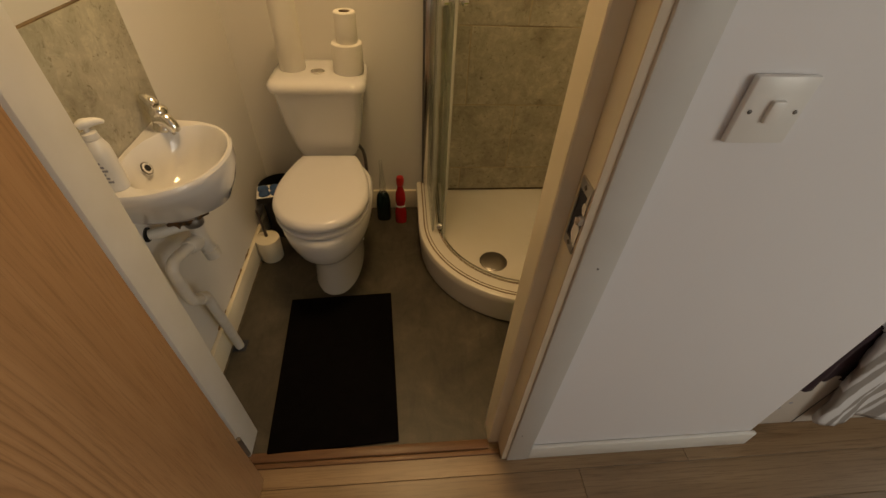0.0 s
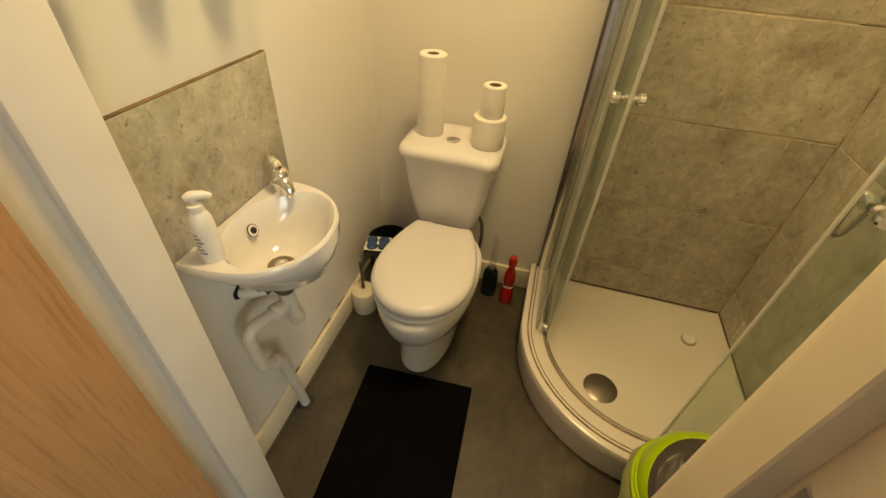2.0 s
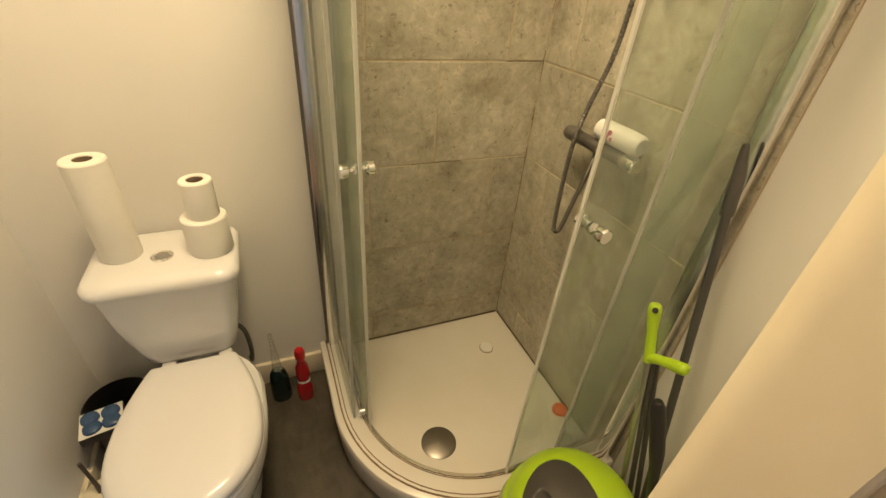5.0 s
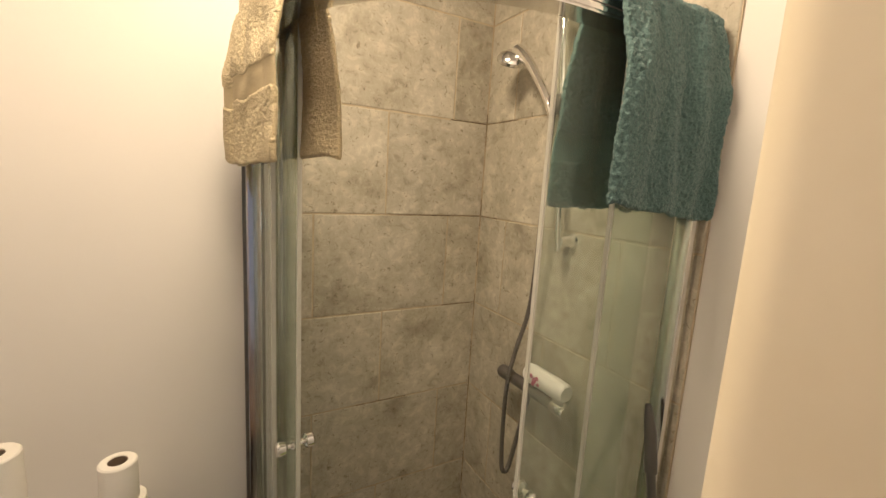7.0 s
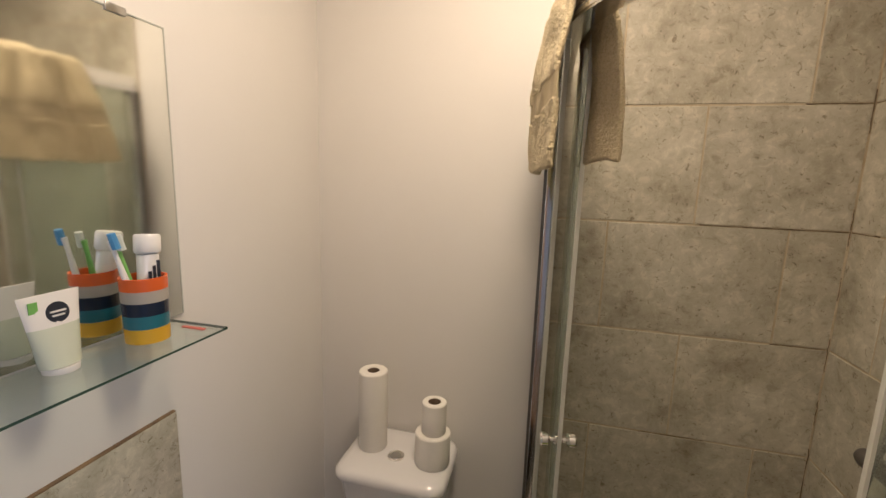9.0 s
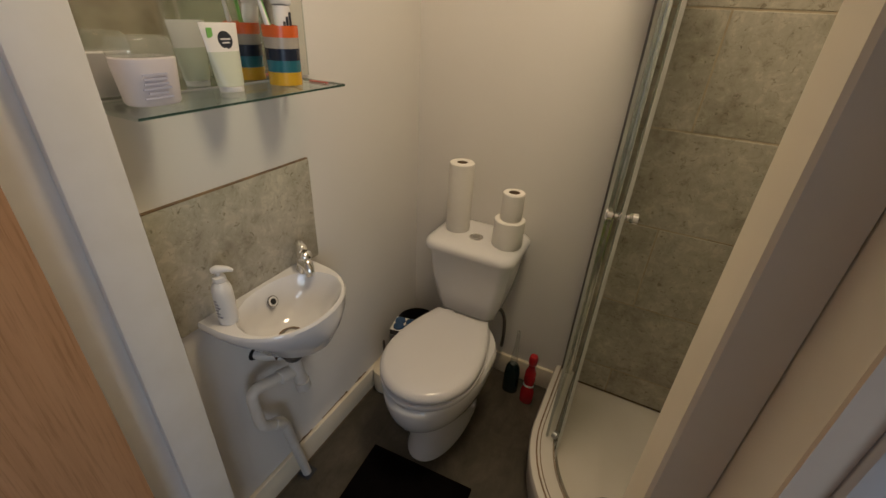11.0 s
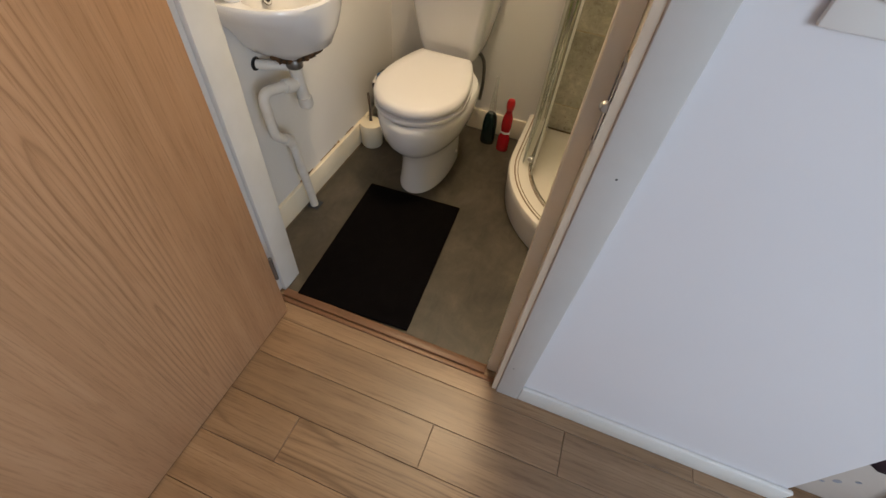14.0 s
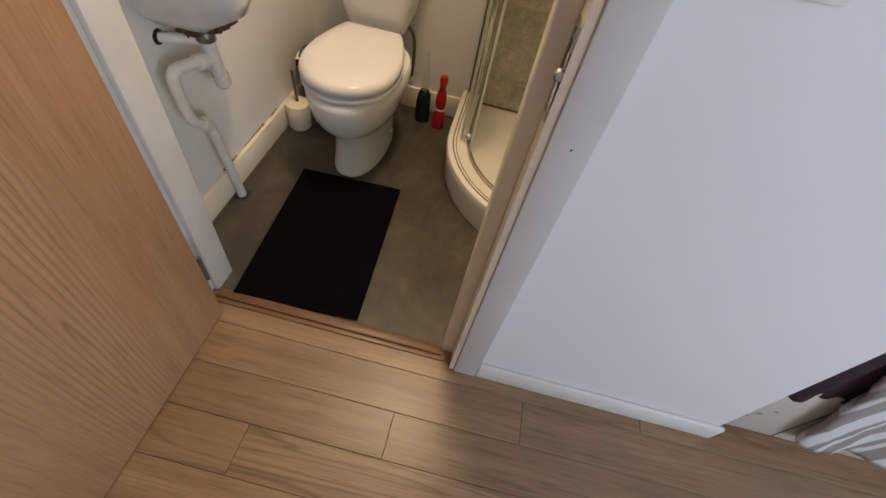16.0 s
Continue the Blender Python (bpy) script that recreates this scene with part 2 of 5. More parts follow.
def plain_sawn(name, dark, mid, light, rough=0.42):
    """Flat-cut oak veneer on an upright leaf: growth rings cut at a slant give nested arches up the middle, straight grain beside them."""
    m, n, l, b = shader(name)
    def math_node(op, a, c=None):
        k = n.new("ShaderNodeMath")
        k.operation = op
        for i, val in enumerate((a, c)):
            if val is None:
                continue
            if isinstance(val, (int, float)):
                k.inputs[i].default_value = val
            else:
                l.new(val, k.inputs[i])
        return k.outputs[0]
    v = mapped(n, l)
    sp = n.new("ShaderNodeSeparateXYZ")
    l.new(v, sp.inputs[0])
    bend = noise_node(n, l, mapped(n, l, (1, 1, 0.3)), 1.6, 2, 0.4)
    deep = noise_node(n, l, mapped(n, l, (0.15, 0.15, 1.0)), 1.9, 1, 0.4)
    fine = noise_node(n, l, mapped(n, l, (1, 1, 0.12)), 42.0, 4, 0.6)
    across = math_node("ADD", sp.outputs["Y"], 0.27)
    across = math_node("ADD", across, math_node("MULTIPLY", math_node("SUBTRACT", bend.outputs[0], 0.5), 0.13))
    depth = math_node("MULTIPLY", math_node("SUBTRACT", deep.outputs[0], 0.5), 0.055)
    depth = math_node("ADD", depth, math_node("MULTIPLY", math_node("SUBTRACT", sp.outputs["Z"], 0.25), 0.048))
    r = math_node("SQRT", math_node("ADD", math_node("MULTIPLY", across, across), math_node("MULTIPLY", depth, depth)))
    r = math_node("ADD", r, math_node("MULTIPLY", fine.outputs[0], 0.0055))
    saw = math_node("FRACT", math_node("MULTIPLY", r, 92.0))
    rings_col = ramp(n, [(0.0, mid), (0.30, light), (0.68, mid), (0.90, dark), (1.0, mid)])
    l.new(saw, rings_col.inputs[0])
    streak = noise_node(n, l, mapped(n, l, (1, 1, 0.03)), 30.0, 5, 0.6)
    tones = ramp(n, [(0.30, tuple(0.45 * a + 0.55 * c for a, c in zip(dark, mid))), (0.50, mid), (0.70, light)])
    l.new(streak.outputs[0], tones.inputs[0])
    near = n.new("ShaderNodeMapRange")
    near.inputs[1].default_value, near.inputs[2].default_value = 0.05, 0.12
    near.inputs[3].default_value, near.inputs[4].default_value = 0.95, 0.12
    l.new(math_node("ABSOLUTE", across), near.inputs[0])
    mix = n.new("ShaderNodeMixRGB")
    patch = noise_node(n, l, mapped(n, l, (1, 1, 0.25)), 5.0, 3, 0.6)
    worn = n.new("ShaderNodeMapRange")
    worn.inputs[1].default_value, worn.inputs[2].default_value = 0.36, 0.62
    worn.inputs[3].default_value, worn.inputs[4].default_value = 0.25, 0.95
    l.new(patch.outputs[0], worn.inputs[0])
    l.new(math_node("MULTIPLY", near.outputs[0], worn.outputs[0]), mix.inputs[0])
    l.new(tones.outputs[0], mix.inputs[1])
    l.new(rings_col.outputs[0], mix.inputs[2])
    pore = noise_node(n, l, mapped(n, l, (170, 170, 6)), 1.6, 4, 0.7)
    r2 = ramp(n, [(0.34, (0.66, 0.60, 0.53)), (0.50, (1, 1, 1))])
    l.new(pore.outputs[0], r2.inputs[0])
    soft = noise_node(n, l, mapped(n, l, (1, 1, 0.3)), 3.0, 4)
    r3 = ramp(n, [(0.3, (0.84, 0.82, 0.80)), (0.7, (1.07, 1.06, 1.04))])
    l.new(soft.outputs[0], r3.inputs[0])
    out = mix.outputs[0]
    for src, k in ((r2, 0.6), (r3, 0.8)):
        mx = n.new("ShaderNodeMixRGB")
        mx.blend_type, mx.inputs[0].default_value = "MULTIPLY", k
        l.new(out, mx.inputs[1])
        l.new(src.outputs[0], mx.inputs[2])
        out = mx.outputs[0]
    l.new(out, b.inputs["Base Color"])
    b.inputs["Roughness"].default_value = rough
    add_bump(n, l, b, pore.outputs[0], 0.15, 0.001)
    return m


WALL = plain("wall_paint", (0.76, 0.735, 0.70), (0.715, 0.69, 0.65), 0.55, scale=1.6, fine=130, bump=0.12)
HALL = plain("hall_paint", (0.80, 0.785, 0.805), (0.77, 0.755, 0.778), 0.5, scale=1.8, fine=140, bump=0.10)
CEIL = plain("ceiling_paint", (0.80, 0.79, 0.77), rough=0.8)
TRIMW = plain("white_gloss_paint", (0.80, 0.79, 0.76), (0.72, 0.70, 0.65), 0.35, scale=9, fine=60, bump=0.12)
CREAM = plain("cream_gloss_paint", (0.80, 0.725, 0.575), (0.74, 0.66, 0.50), 0.40, scale=10, fine=50, bump=0.15)
ARCH = plain("grey_white_paint", (0.62, 0.605, 0.58), (0.57, 0.555, 0.53), 0.4, scale=9, fine=60, bump=0.12)
PINE = plain("bare_pine", (0.66, 0.55, 0.42), (0.57, 0.46, 0.34), 0.55, scale=14, fine=70, bump=0.15)
VINYL = vinyl("grey_vinyl")
TILE = stone_tile("stone_tile")
GROUT = plain("grout", (0.53, 0.46, 0.34), (0.36, 0.29, 0.19), 0.9, scale=22, fine=200)
MOULD = plain("dark_sealant", (0.06, 0.045, 0.03), (0.20, 0.15, 0.09), 0.8, scale=40, fine=200)
OAK = plain_sawn("oak_veneer", (0.315, 0.174, 0.089), (0.475, 0.277, 0.148), (0.525, 0.320, 0.181))
EDGE = oak("door_lipping", 2, (0.36, 0.2, 0.12), (0.50, 0.31, 0.2), (0.58, 0.38, 0.26), 0.5)
PLANK = oak("laminate_oak", 0, (0.150, 0.088, 0.044), (0.285, 0.182, 0.102), (0.345, 0.230, 0.134), 0.36, True, 7.0, (0.84, 1.12), 12.0, 0.8)
GAP = plain("plank_gap", (0.10, 0.062, 0.036), rough=0.9)
STRIPW = oak("threshold_wood", 0, (0.10, 0.045, 0.02), (0.20, 0.10, 0.05), (0.27, 0.145, 0.075), 0.4)
CERAMIC = plain("white_ceramic", (0.73, 0.725, 0.73), (0.71, 0.70, 0.70), 0.10, scale=3, bump=0.0, coat=0.5)
SEATW = plain("white_seat_plastic", (0.70, 0.688, 0.705), (0.68, 0.668, 0.68), 0.22, scale=3, bump=0.03)
ACRYL = plain("shower_acrylic", (0.79, 0.755, 0.70), (0.74, 0.69, 0.61), 0.22, scale=4, fine=60, bump=0.04)
SILIC = plain("old_sealant", (0.32, 0.21, 0.11), (0.09, 0.052, 0.026), 0.6, scale=26, fine=120, bump=0.3)
CHROME = plain("chrome", (0.80, 0.79, 0.77), (0.77, 0.76, 0.74), 0.10, 1.0, scale=9, bump=0.0)
STEEL = plain("brushed_steel", (0.56, 0.55, 0.53), (0.51, 0.50, 0.485), 0.30, 1.0, scale=14, fine=160, bump=0.05)
ALU = plain("polished_aluminium", (0.82, 0.81, 0.78), (0.79, 0.78, 0.75), 0.15, 1.0, scale=5, bump=0.0)
DULL = plain("dull_grey_metal", (0.22, 0.205, 0.19), (0.15, 0.14, 0.13), 0.4, 0.7, scale=30, fine=140)
BRONZE = plain("tarnished_steel", (0.30, 0.275, 0.25), (0.24, 0.22, 0.195), 0.32, 0.9, scale=10, bump=0.03)
BLACK = plain("black_plastic", (0.018, 0.017, 0.017), rough=0.45, scale=20)
PALESEAL = plain("pale_seal", (0.70, 0.70, 0.64), (0.60, 0.60, 0.53), 0.35, scale=8, bump=0.02)
SEAL = plain("cloudy_seal", (0.50, 0.51, 0.46), (0.40, 0.40, 0.35), 0.35, scale=8, bump=0.02)
GREYP = plain("dark_grey_plastic", (0.075, 0.072, 0.068), (0.055, 0.053, 0.05), 0.42, scale=12)
SILVERP = plain("grey_metallic_plastic", (0.070, 0.064, 0.058), (0.058, 0.053, 0.049), 0.20, 0.1, scale=8, bump=0.0)
LIME = plain("lime_plastic", (0.42, 0.62, 0.025), (0.37, 0.56, 0.02), 0.34, scale=5, bump=0.03)
BAG = plain("bin_liner", (0.55, 0.58, 0.26), (0.42, 0.46, 0.18), 0.5, scale=20, fine=80, bump=0.6, dist=0.004)
MATM = plain("black_mat", (0.006, 0.0048, 0.0048), (0.0032, 0.0026, 0.0026), 0.98, scale=30, fine=420, bump=0.9, dist=0.003, spec=0.03)
PAPER = plain("tissue_paper", (0.83, 0.80, 0.74), (0.78, 0.75, 0.69), 0.95, scale=12, fine=240, bump=0.5)
CARD = plain("cardboard", (0.23, 0.165, 0.11), rough=0.95, scale=30)
WHITEP = plain("white_plastic", (0.80, 0.785, 0.76), (0.77, 0.755, 0.73), 0.30, scale=5, bump=0.02)
PIPE = plain("waste_pipe_plastic", (0.74, 0.72, 0.68), (0.60, 0.56, 0.50), 0.42, scale=16, fine=60, bump=0.1)
RUST = plain("rust", (0.17, 0.075, 0.025), (0.03, 0.022, 0.010), 0.95, scale=60, fine=200, bump=0.8, dist=0.004, spread=0.15)
GREYINK = plain("grey_ink", (0.33, 0.33, 0.37), rough=0.6)
BLUEINK = plain("blue_ink", (0.54, 0.54, 0.66), rough=0.6)
DARKINK = plain("dark_ink", (0.02, 0.025, 0.04), rough=0.5)
GREENINK = plain("green_ink", (0.22, 0.52, 0.12), rough=0.5)
ORANGE = plain("orange_glaze", (0.72, 0.13, 0.02), rough=0.25, scale=8, bump=0.03)
SAND = plain("sand_glaze", (0.44, 0.40, 0.34), rough=0.25, scale=8, bump=0.03)
NAVY = plain("navy_glaze", (0.012, 0.02, 0.045), rough=0.25, scale=8, bump=0.03)
TEALG = plain("teal_glaze", (0.03, 0.16, 0.21), rough=0.25, scale=8, bump=0.03)
YELLOW = plain("yellow_glaze", (0.68, 0.40, 0.02), rough=0.25, scale=8, bump=0.03)
TOWEL1 = terry("beige_terry", (0.60, 0.51, 0.32), (0.42, 0.345, 0.20))
TOWEL1B = plain("beige_weave", (0.52, 0.44, 0.28), (0.46, 0.385, 0.24), 0.9, fine=300, bump=0.4)
TOWEL2 = terry("teal_terry", (0.110, 0.190, 0.186), (0.032, 0.070, 0.072))
TOWEL2B = plain("teal_weave", (0.13, 0.21, 0.20), (0.10, 0.17, 0.165), 0.9, fine=300, bump=0.4)
MIRROR = plain("mirror_silver", (0.86, 0.88, 0.86), (0.85, 0.87, 0.85), 0.03, 1.0, bump=0.0)
GLASS = pane("shower_glass", (0.935, 0.975, 0.945), 0.11)
CLEAR = pane("shelf_glass", (0.93, 0.97, 0.945))
GLEDGE = plain("glass_edge", (0.045, 0.085, 0.065), rough=0.25, bump=0.0)
LIDP = pane("clear_plastic", (0.93, 0.93, 0.93), 0.16)
REDL = plain("red_cleaner", (0.45, 0.012, 0.02), (0.35, 0.008, 0.012), 0.15, scale=6, bump=0.02, coat=0.4)
DARKG = plain("dark_cleaner", (0.006, 0.018, 0.018), rough=0.15, scale=6, bump=0.02)
STRIPE = striped("striped_cotton", "X", 0.11, (0.66, 0.65, 0.66), (0.30, 0.27, 0.25))
SHEET = plain("pale_divan_fabric", (0.60, 0.54, 0.48), (0.52, 0.45, 0.39), 0.9, scale=6, fine=220, bump=0.3)
WHITEC = plain("white_cotton", (0.72, 0.72, 0.73), rough=0.9, scale=8, fine=180, bump=0.3)
PURPLE = plain("plum_fabric", (0.035, 0.012, 0.020), (0.02, 0.008, 0.012), 0.92, scale=14, fine=200, bump=0.4)

# ---- mesh helpers ----
ORIGIN = {}


def thing(name, label, category, at=(0, 0, 0), group="", kind=""):
    """A thing's root at its base."""
    ob = new(name)
    ob.location = at
    ob.empty_display_size = 0.05
    ORIGIN[ob] = Vector(at)
    return tagged(ob, label, category, group, kind)


def mesh_of(name, bm, material, smooth=True, sharp=40):
    bmesh.ops.recalc_face_normals(bm, faces=bm.faces)
    me = bpy.data.meshes.new(name)
    for f in bm.faces:
        f.smooth = smooth
    for e in bm.edges:
        if len(e.link_faces) == 2 and e.calc_face_angle(0) > radians(sharp):
            e.smooth = False
    bm.to_mesh(me)
    bm.free()
    me.materials.append(material)
    return me


def part(name, bm, material, parent, label="", smooth=True, sharp=40):
    """Links a bmesh, given in world metres, as one mesh under a thing or under a part."""
    o = ORIGIN[parent]
    bmesh.ops.translate(bm, verts=bm.verts, vec=-o)
    ob = new(name, mesh_of(name, bm, material, smooth, sharp))
    ob.parent = parent
    ORIGIN[ob] = o
    return tagged(ob, label)


def single(name, bm, material, label, category, group="", kind="", smooth=True, sharp=40, at=(0, 0, 0)):
    """A thing that is one mesh."""
    bmesh.ops.translate(bm, verts=bm.verts, vec=-Vector(at))
    ob = new(name, mesh_of(name, bm, material, smooth, sharp))
    ob.location = at
    ORIGIN[ob] = Vector(at)
    return tagged(ob, label, category, group, kind)


def box(bm, x0, x1, y0, y1, z0, z1, bevel=0.0, seg=2):
    r = bmesh.ops.create_cube(bm, size=1)
    vs = r["verts"]
    for v in vs:
        v.co = Vector(((x0 + x1) / 2 + v.co.x * (x1 - x0), (y0 + y1) / 2 + v.co.y * (y1 - y0), (z0 + z1) / 2 + v.co.z * (z1 - z0)))
    if bevel:
        es = list({e for v in vs for e in v.link_edges})
        bmesh.ops.bevel(bm, geom=es, offset=bevel, segments=seg, profile=0.5, affect="EDGES")
    return bm


def boxed(*a, **k):
    return box(bmesh.new(), *a, **k)


def rings(bm, loops, cap0=True, cap1=True, closed=False):
    """Skins a row of equal loops of points."""
    vs = [[bm.verts.new(p) for p in lp] for lp in loops]
    n = len(vs[0])
    pairs = list(zip(vs, vs[1:])) + ([(vs[-1], vs[0])] if closed else [])
    for a, b in pairs:
        for i in range(n):
            bm.faces.new((a[i], a[(i + 1) % n], b[(i + 1) % n], b[i]))
    if not closed:
        if cap0:
            bm.faces.new(list(reversed(vs[0])))
        if cap1:
            bm.faces.new(vs[-1])
    return bm


def lathe(profile, centre, seg=28, m=None, bm=None):
    """Turns (radius, height) pairs about an upright axis; m tilts it."""
    bm = bm or bmesh.new()
    loops = []
    for r, h in profile:
        loop = []
        for i in range(seg):
            a = 2 * math.pi * i / seg
            p = Vector((max(r, 1e-4) * math.cos(a), max(r, 1e-4) * math.sin(a), h))
            if m:
                p = m @ p
            loop.append(p + Vector(centre))
        loops.append(loop)
    return rings(bm, loops)


def tube(points, radius, seg=12, bm=None, caps=True, smooth_steps=0):
    """A pipe along a line of points; radius is a number or one for each point."""
    bm = bm or bmesh.new()
    pts = [Vector(p) for p in points]
    rad = list(radius) if isinstance(radius, (list, tuple)) else [radius] * len(pts)
    if smooth_steps:
        out, rr = [], []
        for i in range(len(pts) - 1):
            p0, p1, p2, p3 = pts[max(i - 1, 0)], pts[i], pts[i + 1], pts[min(i + 2, len(pts) - 1)]
            for k in range(smooth_steps):
                t = k / smooth_steps
                out.append(0.5 * ((2 * p1) + (p2 - p0) * t + (2 * p0 - 5 * p1 + 4 * p2 - p3) * t * t + (3 * p1 - p0 - 3 * p2 + p3) * t ** 3))
                rr.append(rad[i] + (rad[i + 1] - rad[i]) * t)
        pts, rad = out + [pts[-1]], rr + [rad[-1]]
    loops, side = [], None
    for i, p in enumerate(pts):
        d = (pts[min(i + 1, len(pts) - 1)] - pts[max(i - 1, 0)]).normalized()
        if side is None:
            side = d.orthogonal().normalized()
        side = (side - d * side.dot(d)).normalized()
        up = d.cross(side)
        loops.append([p + (side * math.cos(2 * math.pi * k / seg) + up * math.sin(2 * math.pi * k / seg)) * rad[i] for k in range(seg)])
    return rings(bm, loops, caps, caps)


def turn_to(direction):
    return Vector(direction).to_track_quat("Z", "Y").to_matrix().to_4x4()

# ---- the setting ----
LEFT, EAST, EAST_OUT = -0.10, 1.36, 1.545
INNER, OUTER, TOP = -1.105, -1.222, 2.42
ROOM_E, ROOM_S, ROOM_N = 4.0, -3.3, 1.1
D0, D1, DTOP = 0.048, 0.803, 2.02


def wall(name, material, label, *boxes):
    bm = bmesh.new()
    for b in boxes:
        box(bm, *b)
    return single(name, bm, material, label, "wall", kind="structure", smooth=False)


single("floor", boxed(LEFT - 0.1, EAST_OUT, -1.175, 0.1, -0.06, 0.0), VINYL, "mottled grey vinyl bathroom floor", "floor", kind="structure", smooth=False)
sub = single("floor_2", boxed(LEFT - 0.1, ROOM_E, ROOM_S, -1.176, -0.07, -0.009), GAP, "oak laminate plank floor of the hall and bedroom", "floor", kind="structure", smooth=False)
single("floor_3", boxed(EAST_OUT + 0.001, ROOM_E, -1.176, ROOM_N, -0.07, -0.002), PLANK, "oak laminate floor under the bed", "floor", kind="structure", smooth=False)
single("ceiling", boxed(LEFT - 0.1, ROOM_E + 0.1, ROOM_S - 0.1, ROOM_N + 0.1, TOP, TOP + 0.1), CEIL, "plain white ceiling", "ceiling", kind="structure", smooth=False)
wall("wall_west", WALL, "cream painted bathroom wall behind the basin", (LEFT - 0.12, LEFT, INNER, 0.1, 0, TOP))
wall_north = wall("wall_north", WALL, "cream painted bathroom wall behind the toilet", (LEFT, EAST, 0, 0.1, 0, TOP))
wall_east = wall("wall_east", WALL, "tiled and painted bathroom side wall", (EAST, EAST_OUT - 0.004, INNER, 0.1, 0, TOP))
wall("wall_south", HALL, "white painted hall wall round the bathroom door", (D1 + 0.014, EAST_OUT, OUTER, INNER - 0.001, 0, TOP), (LEFT - 0.12, D0 - 0.014, OUTER, INNER - 0.001, 0, TOP), (D0 - 0.014, D1 + 0.014, OUTER, INNER - 0.001, DTOP + 0.014, TOP))
wall("wall_east_outer", HALL, "white painted outer face of the bathroom beside the bed", (EAST_OUT - 0.003, EAST_OUT, INNER, ROOM_N, 0, TOP))
wall("wall_hall_west", HALL, "white painted hall wall beside a second door", (LEFT - 0.12, LEFT, -1.52, OUTER - 0.001, 0, TOP), (LEFT - 0.12, LEFT, ROOM_S, -2.30, 0, TOP), (LEFT - 0.12, LEFT, -2.30, -1.52, 2.03, TOP))
# The opening here only serves the added, unseen south window.
wall("wall_hall_south", HALL, "white painted wall across the hall, opened for an added window", (LEFT - 0.12, 2.10, ROOM_S - 0.1, ROOM_S, 0, TOP), (3.40, ROOM_E, ROOM_S - 0.1, ROOM_S, 0, TOP), (2.10, 3.40, ROOM_S - 0.1, ROOM_S, 0, 0.88), (2.10, 3.40, ROOM_S - 0.1, ROOM_S, 2.12, TOP))
wall("wall_bedroom_north", HALL, "white painted bedroom wall", (EAST_OUT, ROOM_E, ROOM_N, ROOM_N + 0.1, 0, TOP))
wall("wall_bedroom_east", HALL, "white painted bedroom wall with a window", (ROOM_E, ROOM_E + 0.1, ROOM_S, -1.30, 0, TOP), (ROOM_E, ROOM_E + 0.1, -0.10, ROOM_N, 0, TOP), (ROOM_E, ROOM_E + 0.1, -1.30, -0.10, 0, 0.88), (ROOM_E, ROOM_E + 0.1, -1.30, -0.10, 2.12, TOP))


def window(name, label, width, m):
    """A two-light casement, built along x from 0 to width with its room side at y = 0, then placed by m."""
    root = thing(name, label, "window", tuple(m.translation), kind="structure")
    def put(bm):
        bmesh.ops.transform(bm, matrix=m, verts=bm.verts)
        return bm
    bm = bmesh.new()
    mid = width / 2
    for x0, x1, z0, z1 in ((0, 0.06, 0, 1.24), (width - 0.06, width, 0, 1.24), (0.0605, width - 0.0605, 0, 0.06), (0.0605, width - 0.0605, 1.18, 1.24), (mid - 0.03, mid + 0.03, 0.0605, 1.1795)):
        box(bm, x0, x1, -0.08, -0.02, z0, z1, 0.004)
    part("window_frame", put(bm), TRIMW, root)
    for x0, x1 in ((0.0605, mid - 0.0305), (mid + 0.0305, width - 0.0605)):
        part("pane", put(boxed(x0, x1, -0.053, -0.047, 0.0605, 1.1795)), CLEAR, root, smooth=False)


window("window_1", "white framed bedroom window beside the bed", 1.20, pose(ROOM_E, -1.30, 0.88, 0, 0, 90))
# Unseen window, added to go with the extra south light.
window("window_added", "unseen white framed window added across the hall for its light", 1.30, pose(2.10, ROOM_S, 0.88))

# skirting boards
sk = thing("baseboard", "cream painted skirting board with worn chipped edge", "skirting", (LEFT, 0, 0), kind="structure")
part("board", boxed(LEFT + 0.0005, LEFT + 0.016, INNER + 0.02, -0.001, 0, 0.10, 0.003), CREAM, sk)
part("board", boxed(LEFT + 0.017, 0.598, -0.016, -0.0005, 0, 0.10, 0.003), CREAM, sk)
# Dark strip painted in for the shaded gap between board and floor.
part("gap_line", boxed(LEFT + 0.0162, LEFT + 0.0205, INNER + 0.02, -0.02, 0.0004, 0.0026), MOULD, sk, "dark strip standing for the shaded gap along the floor", smooth=False)
for y0, y1 in ((-0.80, -0.715), (-0.66, -0.52), (-0.47, -0.40)):
    ys = np.linspace(y0, y1, 18)
    bm = tube([(LEFT + 0.002, y, 0.1015 + 0.006 * abs(noise.noise(Vector((0, y * 30, 1))))) for y in ys], [0.0012 + 0.0045 * abs(noise.noise(Vector((0, y * 26, 5)))) for y in ys], 7)
    part("cracked_filler", bm, SILIC, sk, "brown cracked filler above the board")
sk2 = thing("baseboard_hall", "white painted hall skirting board", "skirting", (1.2, OUTER, 0), kind="structure")
part("board", boxed(0.871, EAST_OUT + 0.012, OUTER - 0.013, OUTER - 0.0005, 0, 0.072, 0.004), TRIMW, sk2)
part("board", boxed(LEFT + 0.0005, LEFT + 0.013, -1.45, OUTER - 0.001, 0, 0.085, 0.004), TRIMW, sk2)

